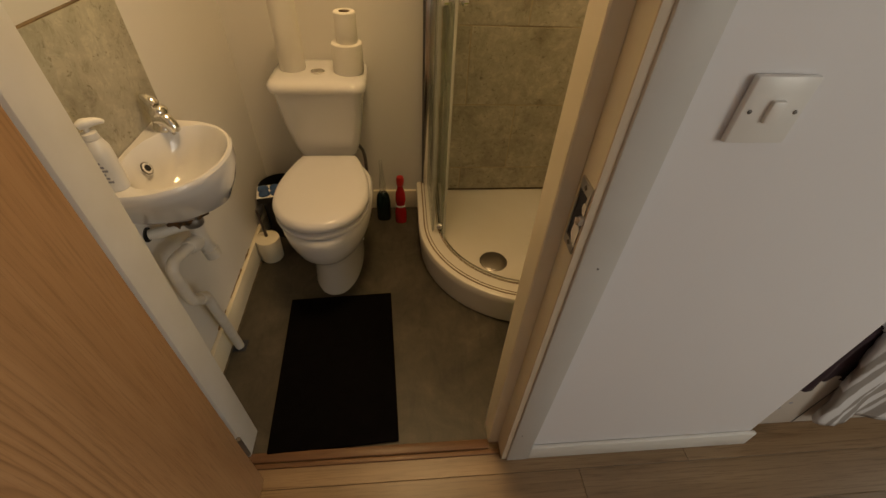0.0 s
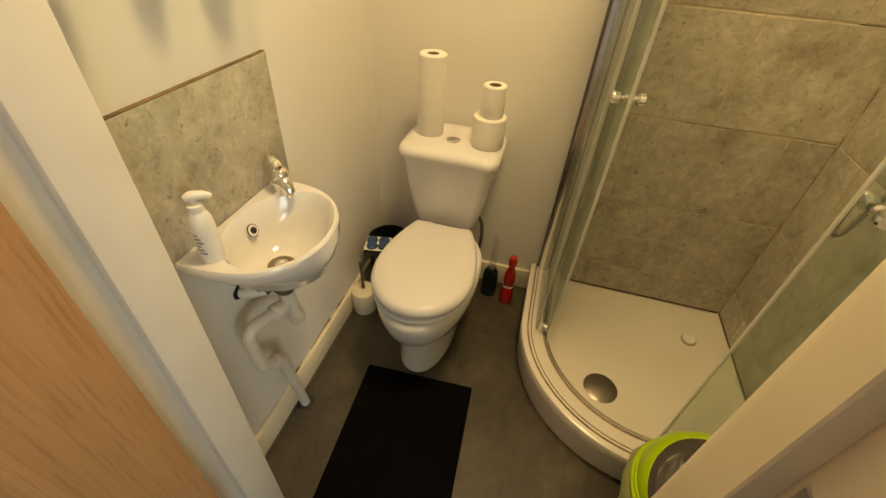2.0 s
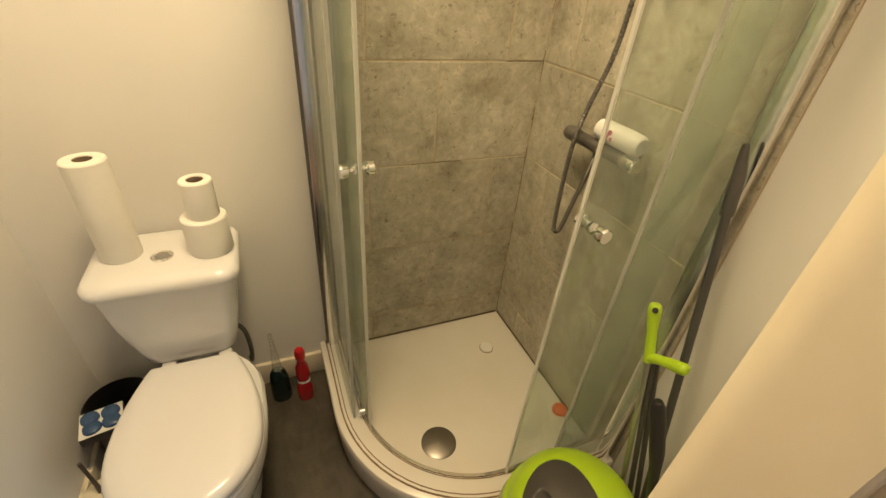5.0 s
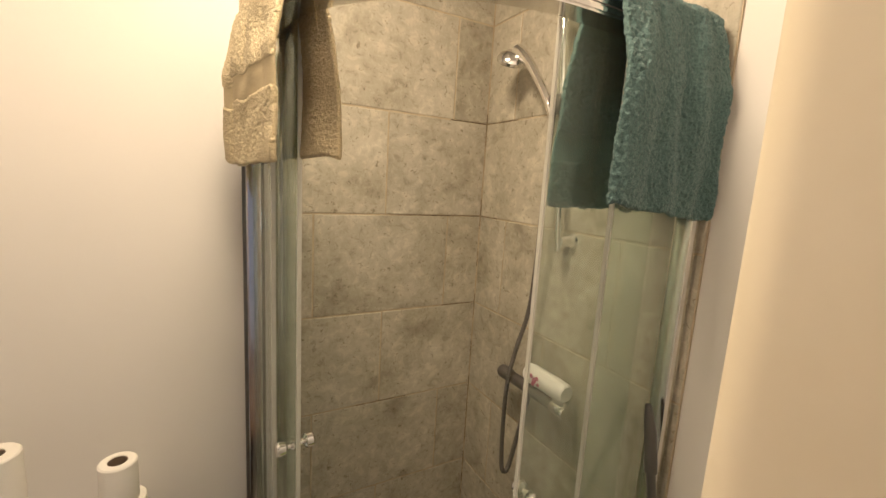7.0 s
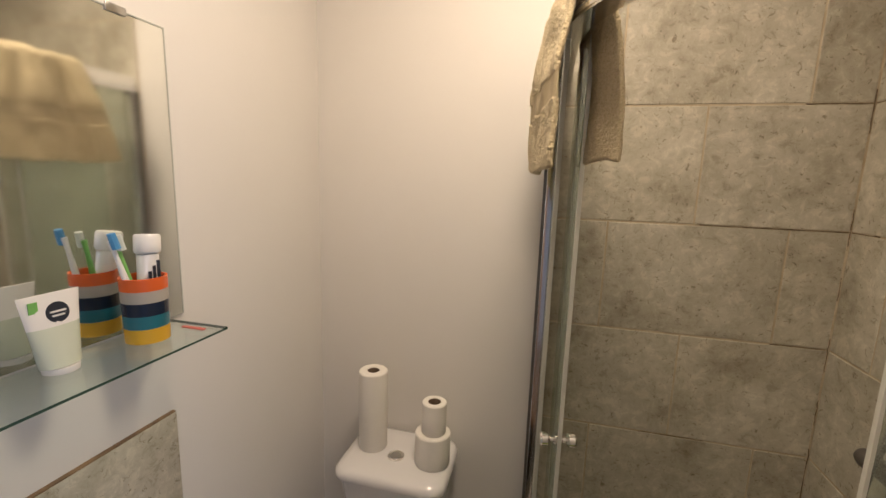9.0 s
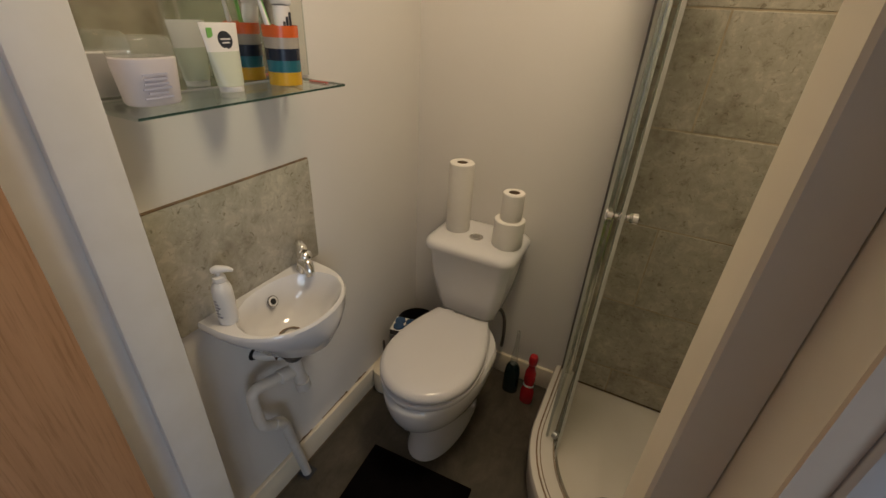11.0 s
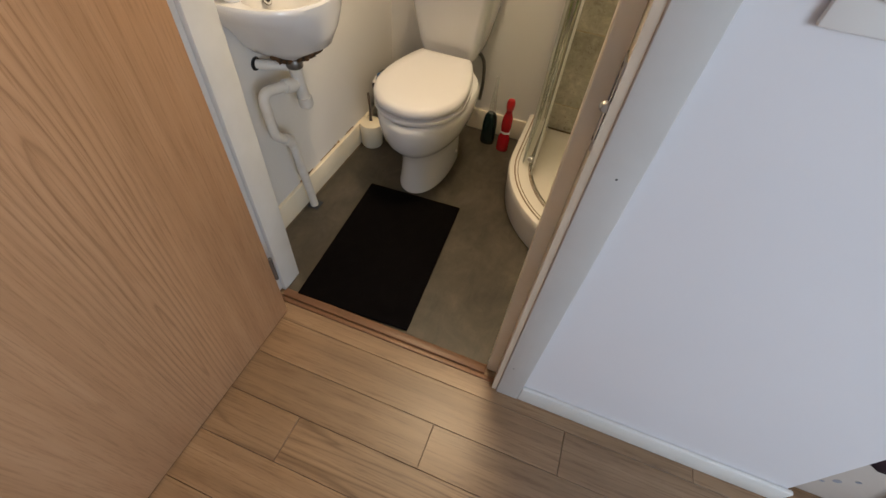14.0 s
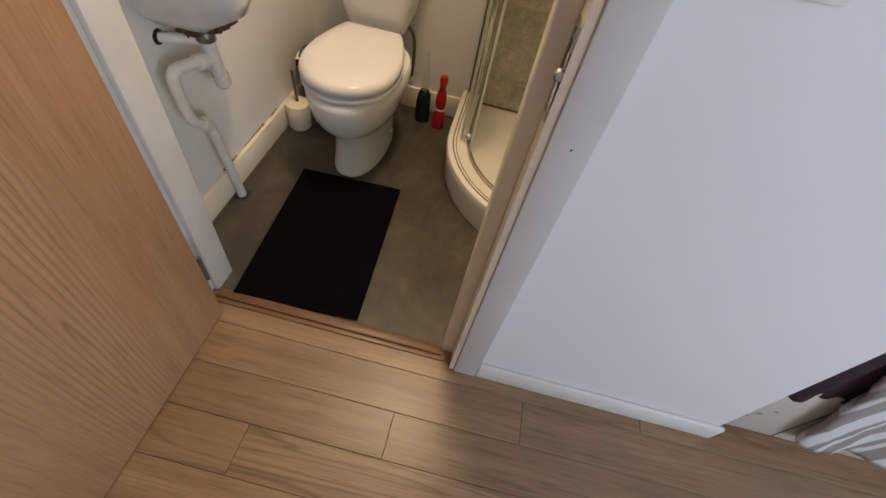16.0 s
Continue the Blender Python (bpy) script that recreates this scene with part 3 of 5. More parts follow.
# door frame: liners, stops, architraves
df = thing("door_frame", "white and cream painted timber door frame with bare pine edges", "door frame", (0.44, -1.17, 0), kind="structure")
part("liner", boxed(0.793, 0.815, OUTER - 0.006, INNER - 0.002, 0, DTOP, 0.002), CREAM, df)
part("liner", boxed(0.036, 0.057, OUTER - 0.010, INNER - 0.002, 0, DTOP, 0.002), TRIMW, df)
part("head_liner", boxed(0.036, 0.815, OUTER - 0.006, INNER - 0.002, DTOP + 0.001, DTOP + 0.022, 0.002), CREAM, df)
bm = rings(bmesh.new(), [[(x, y, z) for x, y in ((0.792, -1.180), (0.7645, -1.180), (0.762, -1.1775), (0.762, -1.126), (0.7626, -1.120), (0.7645, -1.114), (0.7675, -1.108), (0.7715, -1.1035), (0.775, -1.102), (0.792, -1.102))] for z in (0, DTOP - 0.02)])
part("door_stop", bm, CREAM, df)
part("door_stop", boxed(0.058, 0.073, -1.178, INNER + 0.003, 0, DTOP - 0.02, 0.003), TRIMW, df)
part("head_stop", boxed(0.074, 0.761, -1.179, INNER + 0.002, DTOP - 0.019, DTOP, 0.0025), CREAM, df)
part("edge_strip", boxed(0.793, 0.8065, OUTER - 0.0095, OUTER - 0.0062, 0.003, DTOP), PINE, df, "bare pine edge")
part("architrave", boxed(0.807, 0.8705, OUTER - 0.0145, OUTER - 0.0005, 0, DTOP + 0.06, 0.004), ARCH, df)
part("architrave", boxed(-0.012, 0.050, OUTER - 0.0185, OUTER - 0.0005, 0, DTOP + 0.06, 0.004), ARCH, df)
part("head_architrave", boxed(0.0505, 0.8065, OUTER - 0.0185, OUTER - 0.0105, DTOP + 0.005, DTOP + 0.06, 0.003), ARCH, df)
part("nail_hole", lathe([(0.0, 0), (0.0019, 0), (0.0015, 0.0008), (0, 0.001)], (0.840, OUTER - 0.0148, 0.806), 10, pose(0, 0, 0, 90)), GREYP, df)
part("nail_hole", lathe([(0.0, 0), (0.0019, 0), (0.0015, 0.0008), (0, 0.001)], (0.826, OUTER - 0.0148, 0.17), 10, pose(0, 0, 0, 90)), GREYP, df)
strike = thing("strike_plate", "worn steel strike plate let into the door jamb", "strike plate", (0.787, -1.212, 0.88))
bm = bmesh.new()
for y0, y1, z0, z1 in ((-1.2272, -1.221, 0.926, 0.956), (-1.2272, -1.221, 0.832, 0.846), (-1.1925, -1.189, 0.832, 0.956), (-1.221, -1.1925, 0.832, 0.850), (-1.221, -1.1925, 0.937, 0.956)):
    box(bm, 0.7903, 0.7929, y0, y1, z0, z1)
part("plate", bm, STEEL, strike, smooth=False)
part("latch_hole", boxed(0.7916, 0.7928, -1.2260, -1.1926, 0.8501, 0.9369), DARKINK, strike, "dark chipped latch hole", smooth=False)
chips = (((-1.2268, 0.8465), (-1.2120, 0.8505), (-1.2045, 0.862), (-1.2062, 0.877), (-1.2035, 0.889), (-1.2110, 0.8935), (-1.2175, 0.887), (-1.2268, 0.883)),
         ((-1.2268, 0.9060), (-1.2190, 0.9085), (-1.2140, 0.916), (-1.2165, 0.925), (-1.2268, 0.9258)))
for chip in chips:
    bm = rings(bmesh.new(), [[(x, y, z) for y, z in chip] for x in (0.7906, 0.7915)])
    part("splinter", bm, TRIMW, strike, "white chipped wood behind the plate", smooth=False)
bm = tube([(0.7905, -1.222, 0.898), (0.789, -1.227, 0.899), (0.7895, -1.2305, 0.899)], [0.007, 0.0085, 0.006], 10)
part("lip", bm, STEEL, strike)
for z in (0.842, 0.946):
    part("screw", lathe([(0, 0), (0.0042, 0), (0.0036, 0.001), (0, 0.0015)], (0.7902, -1.2085, z), 12, pose(0, 0, 0, 0, -90)), DULL, strike)

th = thing("threshold", "dark worn wooden threshold strip in the doorway", "threshold", (0.44, -1.19, 0), kind="structure")
part("strip", boxed(0.0735, 0.7615, -1.200, -1.172, -0.004, 0.010, 0.004), STRIPW, th)
part("strip", boxed(0.057, 0.793, -1.216, -1.202, -0.006, 0.006, 0.003), STRIPW, th)

# bathroom door, open at a right angle into the hall: hinge line at (0.082, -1.238)
door = thing("door_1", "oak veneered flush door standing wide open, steel lever handle", "door", (0.082, -1.238, 0.006), kind="structure")
DX0, DX1, DY0, DY1 = 0.083, 0.123, -1.960, -1.242
part("leaf", boxed(DX0, DX1, DY0 + 0.008, DY1, 0.006, 1.99, 0.0015), OAK, door)
part("lipping", boxed(DX0, DX1, DY0, DY0 + 0.0078, 0.006, 1.99, 0.001), EDGE, door, "paler lipping along the lock edge")
for z in (0.215, 1.75):
    part("hinge", tube([(0.1245, -1.2385, z - 0.045), (0.1245, -1.2385, z + 0.045)], 0.0055, 10), DULL, door, "dull steel hinge knuckle")
for side, xf in ((1, DX1), (-1, DX0)):
    hy, hz = DY0 + 0.062, 0.985
    part("rose", lathe([(0, 0), (0.026, 0), (0.026, 0.006), (0.023, 0.009), (0.012, 0.009), (0, 0.009)], (xf, hy, hz), 28, pose(0, 0, 0, 0, 90 * side)), STEEL, door)
    x1 = xf + side * 0.058
    part("lever", tube([(xf + side * 0.008, hy, hz), (x1 - side * 0.018, hy, hz), (x1 - side * 0.004, hy + 0.006, hz), (x1, hy + 0.022, hz), (x1, hy + 0.118, hz), (x1 - side * 0.005, hy + 0.132, hz), (x1 - side * 0.018, hy + 0.139, hz), (xf + side * 0.014, hy + 0.139, hz)], 0.0095, 16, smooth_steps=5), STEEL, door, "brushed steel lever")
    part("lock_rose", lathe([(0, 0), (0.025, 0), (0.025, 0.006), (0.022, 0.008), (0, 0.008)], (xf, hy, hz - 0.082), 28, pose(0, 0, 0, 0, 90 * side)), STEEL, door)
    if side > 0:
        part("thumb_turn", boxed(xf + 0.008, xf + 0.030, hy - 0.008, hy + 0.024, hz - 0.088, hz - 0.076, 0.004), STEEL, door)
    else:
        part("coin_release", lathe([(0, 0), (0.008, 0), (0.008, 0.004), (0, 0.005)], (xf - 0.008, hy, hz - 0.082), 16, pose(0, 0, 0, 0, -90)), STEEL, door)
part("latch_plate", boxed(DX0 + 0.009, DX1 - 0.009, DY0 - 0.0015, DY0 - 0.0001, 0.86, 1.02), STEEL, door, smooth=False)
part("latch", boxed(DX0 + 0.014, DX1 - 0.014, DY0 - 0.010, DY0 - 0.0016, 0.972, 0.996, 0.002), STEEL, door)

# second door, closed, in the hall's side wall
d2 = thing("door_2", "closed oak veneered door in the hall side wall", "door", (LEFT, -1.9, 0), kind="structure")
part("leaf", boxed(LEFT - 0.045, LEFT - 0.005, -2.262, -1.558, 0.006, 1.99, 0.0015), OAK, d2)
for y0, y1 in ((-1.555, -1.521), (-2.299, -2.265)):
    part("jamb", boxed(LEFT - 0.119, LEFT + 0.004, y0, y1, 0, 2.026, 0.002), TRIMW, d2)
part("jamb_head", boxed(LEFT - 0.119, LEFT + 0.004, -2.264, -1.556, 1.996, 2.027, 0.002), TRIMW, d2)
part("architrave", boxed(LEFT + 0.0005, LEFT + 0.016, -1.535, -1.452, 0, 2.09, 0.003), TRIMW, d2)
part("hinge", tube([(LEFT + 0.004, -1.5565, 0.20), (LEFT + 0.004, -1.5565, 0.29)], 0.0055, 10), DULL, d2)

# light switch
sw = thing("light_switch", "white single rocker light switch on the hall wall", "light switch", (0.99, OUTER, 1.08))
part("plate", boxed(0.941, 1.023, OUTER - 0.011, OUTER - 0.0005, 1.030, 1.116, 0.003), WHITEP, sw)
part("rocker", boxed(0.973, 0.991, OUTER - 0.017, OUTER - 0.010, 1.060, 1.088, 0.002), WHITEP, sw)
for x in (0.952, 1.012):
    part("screw", lathe([(0, 0), (0.003, 0), (0.0025, 0.001), (0, 0.0014)], (x, OUTER - 0.0112, 1.073), 10, pose(0, 0, 0, 90)), DULL, sw)

# ceiling light that lights the bathroom
cl = thing("ceiling_light", "round white flush bathroom ceiling light", "ceiling light", (LAMP[0], LAMP[1], TOP))
part("rim", lathe([(0.135, 0), (0.15, -0.004), (0.15, -0.02), (0.14, -0.026), (0.128, -0.02), (0.128, -0.002)], (LAMP[0], LAMP[1], TOP), 40), WHITEP, cl)

# ---- toilet ----
CX = 0.247


def egg(cy0, cy1, half, n=44, square=2.0, cx=CX, back=0.62):
    """An oval outline from a flattened back at cy1 to a rounded front at cy0."""
    out = []
    mid = cy1 - (cy1 - cy0) * 0.45
    for i in range(n):
        a = 2 * math.pi * i / n
        s, c = math.sin(a), math.cos(a)
        x = half * (abs(s) ** (2 / square)) * (1 if s >= 0 else -1)
        if c >= 0:
            y = mid + (cy1 - mid) * (c ** 0.62)
            x *= 1 - (1 - back) * max(0, c) ** 2.2
        else:
            y = mid - (mid - cy0) * ((-c) ** 0.95)
        out.append((cx + x, y))
    return out


def stack(levels, bm=None):
    return rings(bm or bmesh.new(), [[(x, y, z) for x, y in lp] for lp, z in levels])


def seat_plan(front, back, half, back_half, n=24):
    """A toilet lid's outline: a straight narrow back edge, sides that swell forwards, a round front."""
    side = []
    for i in range(n + 1):
        s = math.sin(math.pi / 2 * i / n) ** 1.1
        w = back_half + (half - back_half) * math.sin(math.pi / 2 * min(s / 0.55, 1)) ** 0.9 if s < 0.55 else half * max(0.0, 1 - ((s - 0.55) / 0.45) ** 2.15) ** 0.5
        side.append((w, back + (front - back) * s))
    return [(CX + w, y) for w, y in side] + [(CX - w, y) for w, y in reversed(side[:-1])]


toilet = thing("toilet", "white close-coupled toilet with closed seat against the wall", "toilet", (CX, -0.35, 0))
pan = stack([(egg(-0.574, -0.16, 0.100, square=2.2, back=0.95), 0.0), (egg(-0.572, -0.16, 0.101, square=2.2, back=0.95), 0.012), (egg(-0.562, -0.16, 0.096, square=2.2, back=0.95), 0.05), (egg(-0.558, -0.16, 0.095, square=2.2, back=0.95), 0.13), (egg(-0.566, -0.16, 0.099, square=2.2, back=0.94), 0.165),
             (egg(-0.590, -0.16, 0.113, back=0.90), 0.192), (egg(-0.628, -0.16, 0.134, back=0.82), 0.220), (egg(-0.656, -0.16, 0.150, back=0.76), 0.255), (egg(-0.672, -0.16, 0.159, back=0.72), 0.295), (egg(-0.679, -0.16, 0.164, back=0.72), 0.325), (egg(-0.681, -0.16, 0.165, back=0.72), 0.348), (egg(-0.678, -0.16, 0.163, back=0.72), 0.362), (egg(-0.669, -0.16, 0.156, back=0.72), 0.370)])
part("pan", pan, CERAMIC, toilet)
part("seat", stack([(seat_plan(-0.656, -0.232, 0.149, 0.100), 0.3725), (seat_plan(-0.669, -0.232, 0.159, 0.102), 0.375), (seat_plan(-0.673, -0.232, 0.161, 0.103), 0.383), (seat_plan(-0.671, -0.232, 0.160, 0.103), 0.391), (seat_plan(-0.662, -0.232, 0.153, 0.101), 0.395)]), SEATW, toilet)
part("seat_lid", stack([(seat_plan(-0.655, -0.250, 0.148, 0.102), 0.3985), (seat_plan(-0.667, -0.250, 0.157, 0.103), 0.401), (seat_plan(-0.672, -0.250, 0.160, 0.104), 0.408), (seat_plan(-0.672, -0.250, 0.160, 0.104), 0.420), (seat_plan(-0.666, -0.252, 0.156, 0.102), 0.430), (seat_plan(-0.652, -0.256, 0.147, 0.096), 0.4365), (seat_plan(-0.60, -0.28, 0.11, 0.07), 0.4395), (seat_plan(-0.50, -0.34, 0.05, 0.03), 0.4405)]), SEATW, toilet)
for x in (CX - 0.07, CX + 0.07):
    part("hinge_cap", boxed(x - 0.018, x + 0.018, -0.2305, -0.200, 0.372, 0.404, 0.006), SEATW, toilet)
part("bolt_cap", lathe([(0, 0), (0.009, 0), (0.009, 0.004), (0.006, 0.008), (0, 0.009)], (CX + 0.094, -0.30, 0.055), 16, pose(0, 0, 0, 0, 90)), SEATW, toilet)


def rounded(x0, x1, y0, y1, r, n=6):
    out = []
    for cx, cy, a0 in ((x1 - r, y1 - r, 0), (x0 + r, y1 - r, 90), (x0 + r, y0 + r, 180), (x1 - r, y0 + r, 270)):
        for i in range(n + 1):
            a = radians(a0 + 90 * i / n)
            out.append((cx + r * math.cos(a), cy + r * math.sin(a)))
    return out


LX = 0.237
part("cistern", stack([(rounded(LX - 0.085, LX + 0.085, -0.190, -0.02, 0.03), 0.3905), (rounded(LX - 0.102, LX + 0.102, -0.205, -0.02, 0.035), 0.398), (rounded(LX - 0.112, LX + 0.112, -0.214, -0.02, 0.035), 0.415), (rounded(LX - 0.124, LX + 0.124, -0.222, -0.02, 0.035), 0.46), (rounded(LX - 0.142, LX + 0.142, -0.236, -0.02, 0.035), 0.56), (rounded(LX - 0.154, LX + 0.154, -0.246, -0.02, 0.035), 0.6705)]), CERAMIC, toilet)
part("cistern_lid", stack([(rounded(LX - 0.159, LX + 0.159, -0.252, -0.016, 0.04), 0.6715), (rounded(LX - 0.166, LX + 0.166, -0.262, -0.012, 0.045), 0.676), (rounded(LX - 0.168, LX + 0.168, -0.266, -0.012, 0.048), 0.686), (rounded(LX - 0.166, LX + 0.166, -0.263, -0.014, 0.048), 0.698), (rounded(LX - 0.158, LX + 0.158, -0.252, -0.020, 0.045), 0.7075), (rounded(LX - 0.140, LX + 0.140, -0.232, -0.034, 0.04), 0.7120), (rounded(LX - 0.10, LX + 0.10, -0.20, -0.06, 0.03), 0.7135)]), CERAMIC, toilet)
btn = part("flush_button", lathe([(0, 0), (0.025, 0), (0.025, 0.003), (0.022, 0.005), (0.018, 0.003), (0, 0.003)], (0.235, -0.160, 0.7135), 28), CHROME, toilet)
part("button_half", lathe([(0, 0), (0.0165, 0), (0.015, 0.0025), (0, 0.003)], (0.235, -0.160, 0.7166), 24), STEEL, btn)
part("inlet_hose", tube([(CX + 0.085, -0.09, 0.40), (CX + 0.112, -0.09, 0.36), (CX + 0.118, -0.08, 0.27), (CX + 0.108, -0.05, 0.18), (CX + 0.10, -0.012, 0.16)], 0.007, 10, smooth_steps=5), DULL, toilet, "braided steel hose")

# ---- basin ----
basin = thing("wash_basin", "small white ceramic wall-hung wash basin", "basin", (0.0, -0.83, 0.60))
YB0, YB1, XB = -0.987, -0.652, -0.088


def dee(depth, y0, y1, xb=XB, n=40, power=0.62):
    """A D-shaped outline with its straight side on the wall."""
    out = []
    for i in range(30):
        a = math.pi * i / 29
        out.append((xb + depth * math.sin(a) ** power, (y0 + y1) / 2 + (y1 - y0) / 2 * math.cos(a)))
    return out + [(xb, y0 + (y1 - y0) * (i + 1) / 11) for i in range(10)]


def oval(cx, cy, rx, ry):
    angles = [math.pi / 2 - math.pi * i / 29 for i in range(30)] + [-math.pi / 2 - math.pi * (i + 1) / 11 for i in range(10)]
    return [(cx + rx * math.cos(a), cy + ry * math.sin(a)) for a in angles]


out_loops = [([(x, y) for x, y in oval(-0.012, -0.815, 0.024, 0.024)], 0.598), (dee(0.125, -0.866, -0.735, power=0.8), 0.612), (dee(0.186, -0.900, -0.692, power=0.72), 0.645), (dee(0.209, -0.930, -0.668, power=0.68), 0.694), (dee(0.224, -0.974, -0.657), 0.738), (dee(0.224, YB0, YB1), 0.762), (dee(0.225, YB0, YB1), 0.771), (dee(0.221, YB0 + 0.003, YB1 - 0.003), 0.7765)]
inner = [(oval(0.026, -0.820, 0.103, 0.138), 0.7765), (oval(0.025, -0.820, 0.098, 0.132), 0.768), (oval(0.020, -0.822, 0.089, 0.119), 0.738), (oval(0.016, -0.826, 0.076, 0.099), 0.700), (oval(0.013, -0.826, 0.054, 0.066), 0.675), (oval(0.011, -0.826, 0.026, 0.026), 0.664), (oval(0.011, -0.826, 0.004, 0.004), 0.662)]
bm = bmesh.new()
rings(bm, [[(x, y, z) for x, y in lp] for lp, z in out_loops + inner])
part("bowl", bm, CERAMIC, basin)
part("waste", lathe([(0.024, 0.0), (0.027, 0.002), (0.024, 0.0045), (0.018, 0.003), (0.0175, -0.001), (0, -0.001)], (0.011, -0.826, 0.6655), 28), DULL, basin, "stained steel waste ring")
part("plug", lathe([(0, 0), (0.014, 0.0), (0.015, 0.005), (0.011, 0.008), (0, 0.009)], (0.011, -0.826, 0.667), 24), STEEL, basin)
ov = part("overflow", lathe([(0.0072, 0), (0.0135, 0), (0.0130, 0.003), (0.0095, 0.004), (0.0072, 0.002)], (-0.0610, -0.806, 0.731), 20, pose(0, 0, 0, 0, 64)), WHITEP, basin, "pale overflow ring")
part("overflow_edge", lathe([(0.0128, 0), (0.0152, 0), (0.0150, 0.0018), (0.0128, 0.0020)], (-0.0606, -0.806, 0.7312), 24, pose(0, 0, 0, 0, 64)), DULL, basin)
part("overflow_hole", lathe([(0, 0), (0.0072, 0), (0.0072, 0.0016), (0, 0.0016)], (-0.0572, -0.806, 0.7327), 16, pose(0, 0, 0, 0, 64)), BLACK, ov)
for pts, rad in (([(-0.035, -0.865, 0.612), (-0.005, -0.835, 0.598), (0.025, -0.785, 0.602), (0.050, -0.762, 0.618)], [0.004, 0.010, 0.009, 0.003]), ([(0.00, -0.80, 0.600), (0.03, -0.775, 0.601), (0.058, -0.752, 0.628), (0.070, -0.745, 0.640)], [0.006, 0.009, 0.006, 0.002]), ([(-0.02, -0.85, 0.604), (-0.02, -0.83, 0.590), (-0.01, -0.80, 0.588)], [0.005, 0.008, 0.004])):
    bm = tube(pts, rad, 12, smooth_steps=8)
    for v in bm.verts:
        v.co += Vector((noise.noise(v.co * 120), noise.noise(v.co * 120 + Vector((9, 0, 0))), noise.noise(v.co * 120 + Vector((0, 9, 0))))) * 0.011
    part("rusty_fixing", bm, RUST, basin, "rusted bracket and grime under the bowl")
bm = lathe([(0.0265, 0.0), (0.031, 0.0006), (0.0265, 0.0014)], (0.011, -0.826, 0.6668), 28)
part("stain_ring", bm, SILIC, basin, "brown limescale ring round the waste")

tap = thing("basin_tap", "small chrome monobloc basin mixer tap", "tap", (-0.045, -0.700, 0.777))
part("body", lathe([(0, 0), (0.0255, 0), (0.0255, 0.005), (0.0225, 0.010), (0.0215, 0.040), (0.0235, 0.047), (0.0235, 0.054), (0.019, 0.063), (0.009, 0.068), (0, 0.069)], (-0.047, -0.698, 0.7755), 30, pose(0, 0, 0, 0, 6)), CHROME, tap)
part("spout", tube([(-0.047, -0.700, 0.808), (-0.036, -0.704, 0.809), (-0.022, -0.709, 0.803), (-0.012, -0.713, 0.790), (-0.010, -0.714, 0.778)], [0.021, 0.020, 0.0175, 0.0155, 0.0145], 20, smooth_steps=5), CHROME, tap)
part("aerator", lathe([(0, 0), (0.0105, 0), (0.011, 0.008), (0, 0.008)], (-0.0095, -0.7142, 0.771), 18, pose(0, 0, 0, 0, -25)), STEEL, tap)
part("lever", tube([(-0.042, -0.699, 0.842), (-0.052, -0.696, 0.849), (-0.064, -0.690, 0.857), (-0.074, -0.685, 0.859), (-0.080, -0.682, 0.857)], [0.014, 0.016, 0.0125, 0.010, 0.005], 18, smooth_steps=4), CHROME, tap)
tap.scale = (0.88, 0.88, 0.88)

pipe = thing("waste_pipe", "off-white plastic basin trap and waste pipe", "waste pipe", (-0.058, -0.795, 0))
part("tail", lathe([(0, -0.026), (0.021, -0.026), (0.0235, -0.023), (0.0235, -0.006), (0.021, -0.003), (0.021, 0.0), (0, 0.0)], (-0.006, -0.816, 0.598), 20), DULL, pipe, "grey metal waste nut")
part("bottle_trap", tube([(-0.007, -0.815, 0.573), (-0.008, -0.812, 0.548), (-0.008, -0.806, 0.500), (-0.006, -0.800, 0.470)], 0.0185, 18), PIPE, pipe)
part("trap_cap", tube([(-0.006, -0.801, 0.474), (-0.005, -0.798, 0.446), (-0.005, -0.797, 0.440)], [0.0215, 0.0215, 0.016], 18), PIPE, pipe)
part("collar", tube([(-0.012, -0.826, 0.524), (-0.013, -0.832, 0.525), (-0.020, -0.858, 0.530), (-0.020, -0.863, 0.531)], [0.019, 0.0205, 0.0205, 0.018], 14), PIPE, pipe)
part("bend", tube([(-0.008, -0.812, 0.522), (-0.022, -0.870, 0.533), (-0.028, -0.905, 0.540), (-0.030, -0.925, 0.541), (-0.0305, -0.938, 0.533), (-0.031, -0.941, 0.518), (-0.031, -0.939, 0.480), (-0.031, -0.935, 0.430), (-0.031, -0.929, 0.408), (-0.032, -0.914, 0.390), (-0.034, -0.890, 0.368), (-0.037, -0.868, 0.345), (-0.039, -0.858, 0.322), (-0.042, -0.846, 0.26), (-0.052, -0.815, 0.10), (-0.058, -0.797, 0.0)], 0.0148, 16, smooth_steps=4), PIPE, pipe)
part("collar", tube([(-0.033, -0.898, 0.376), (-0.0335, -0.892, 0.371), (-0.0365, -0.872, 0.349), (-0.037, -0.868, 0.344)], [0.0165, 0.019, 0.019, 0.0165], 14), PIPE, pipe)
part("supply_pipe", tube([(LEFT + 0.004, -0.862, 0.578), (-0.075, -0.855, 0.578), (-0.05, -0.835, 0.574), (-0.02, -0.815, 0.568)], [0.012, 0.014, 0.0135, 0.012], 12, smooth_steps=4), PIPE, pipe)
part("wall_hole", lathe([(0, 0), (0.019, 0), (0.018, 0.0015), (0, 0.0015)], (LEFT + 0.0008, -0.862, 0.578), 18, pose(0, 0, 0, 0, 90)), BLACK, pipe)
part("floor_hole", boxed(-0.080, -0.034, -0.818, -0.772, 0.0005, 0.0025), DARKINK, pipe, "dark cut-out in the floor", smooth=False)

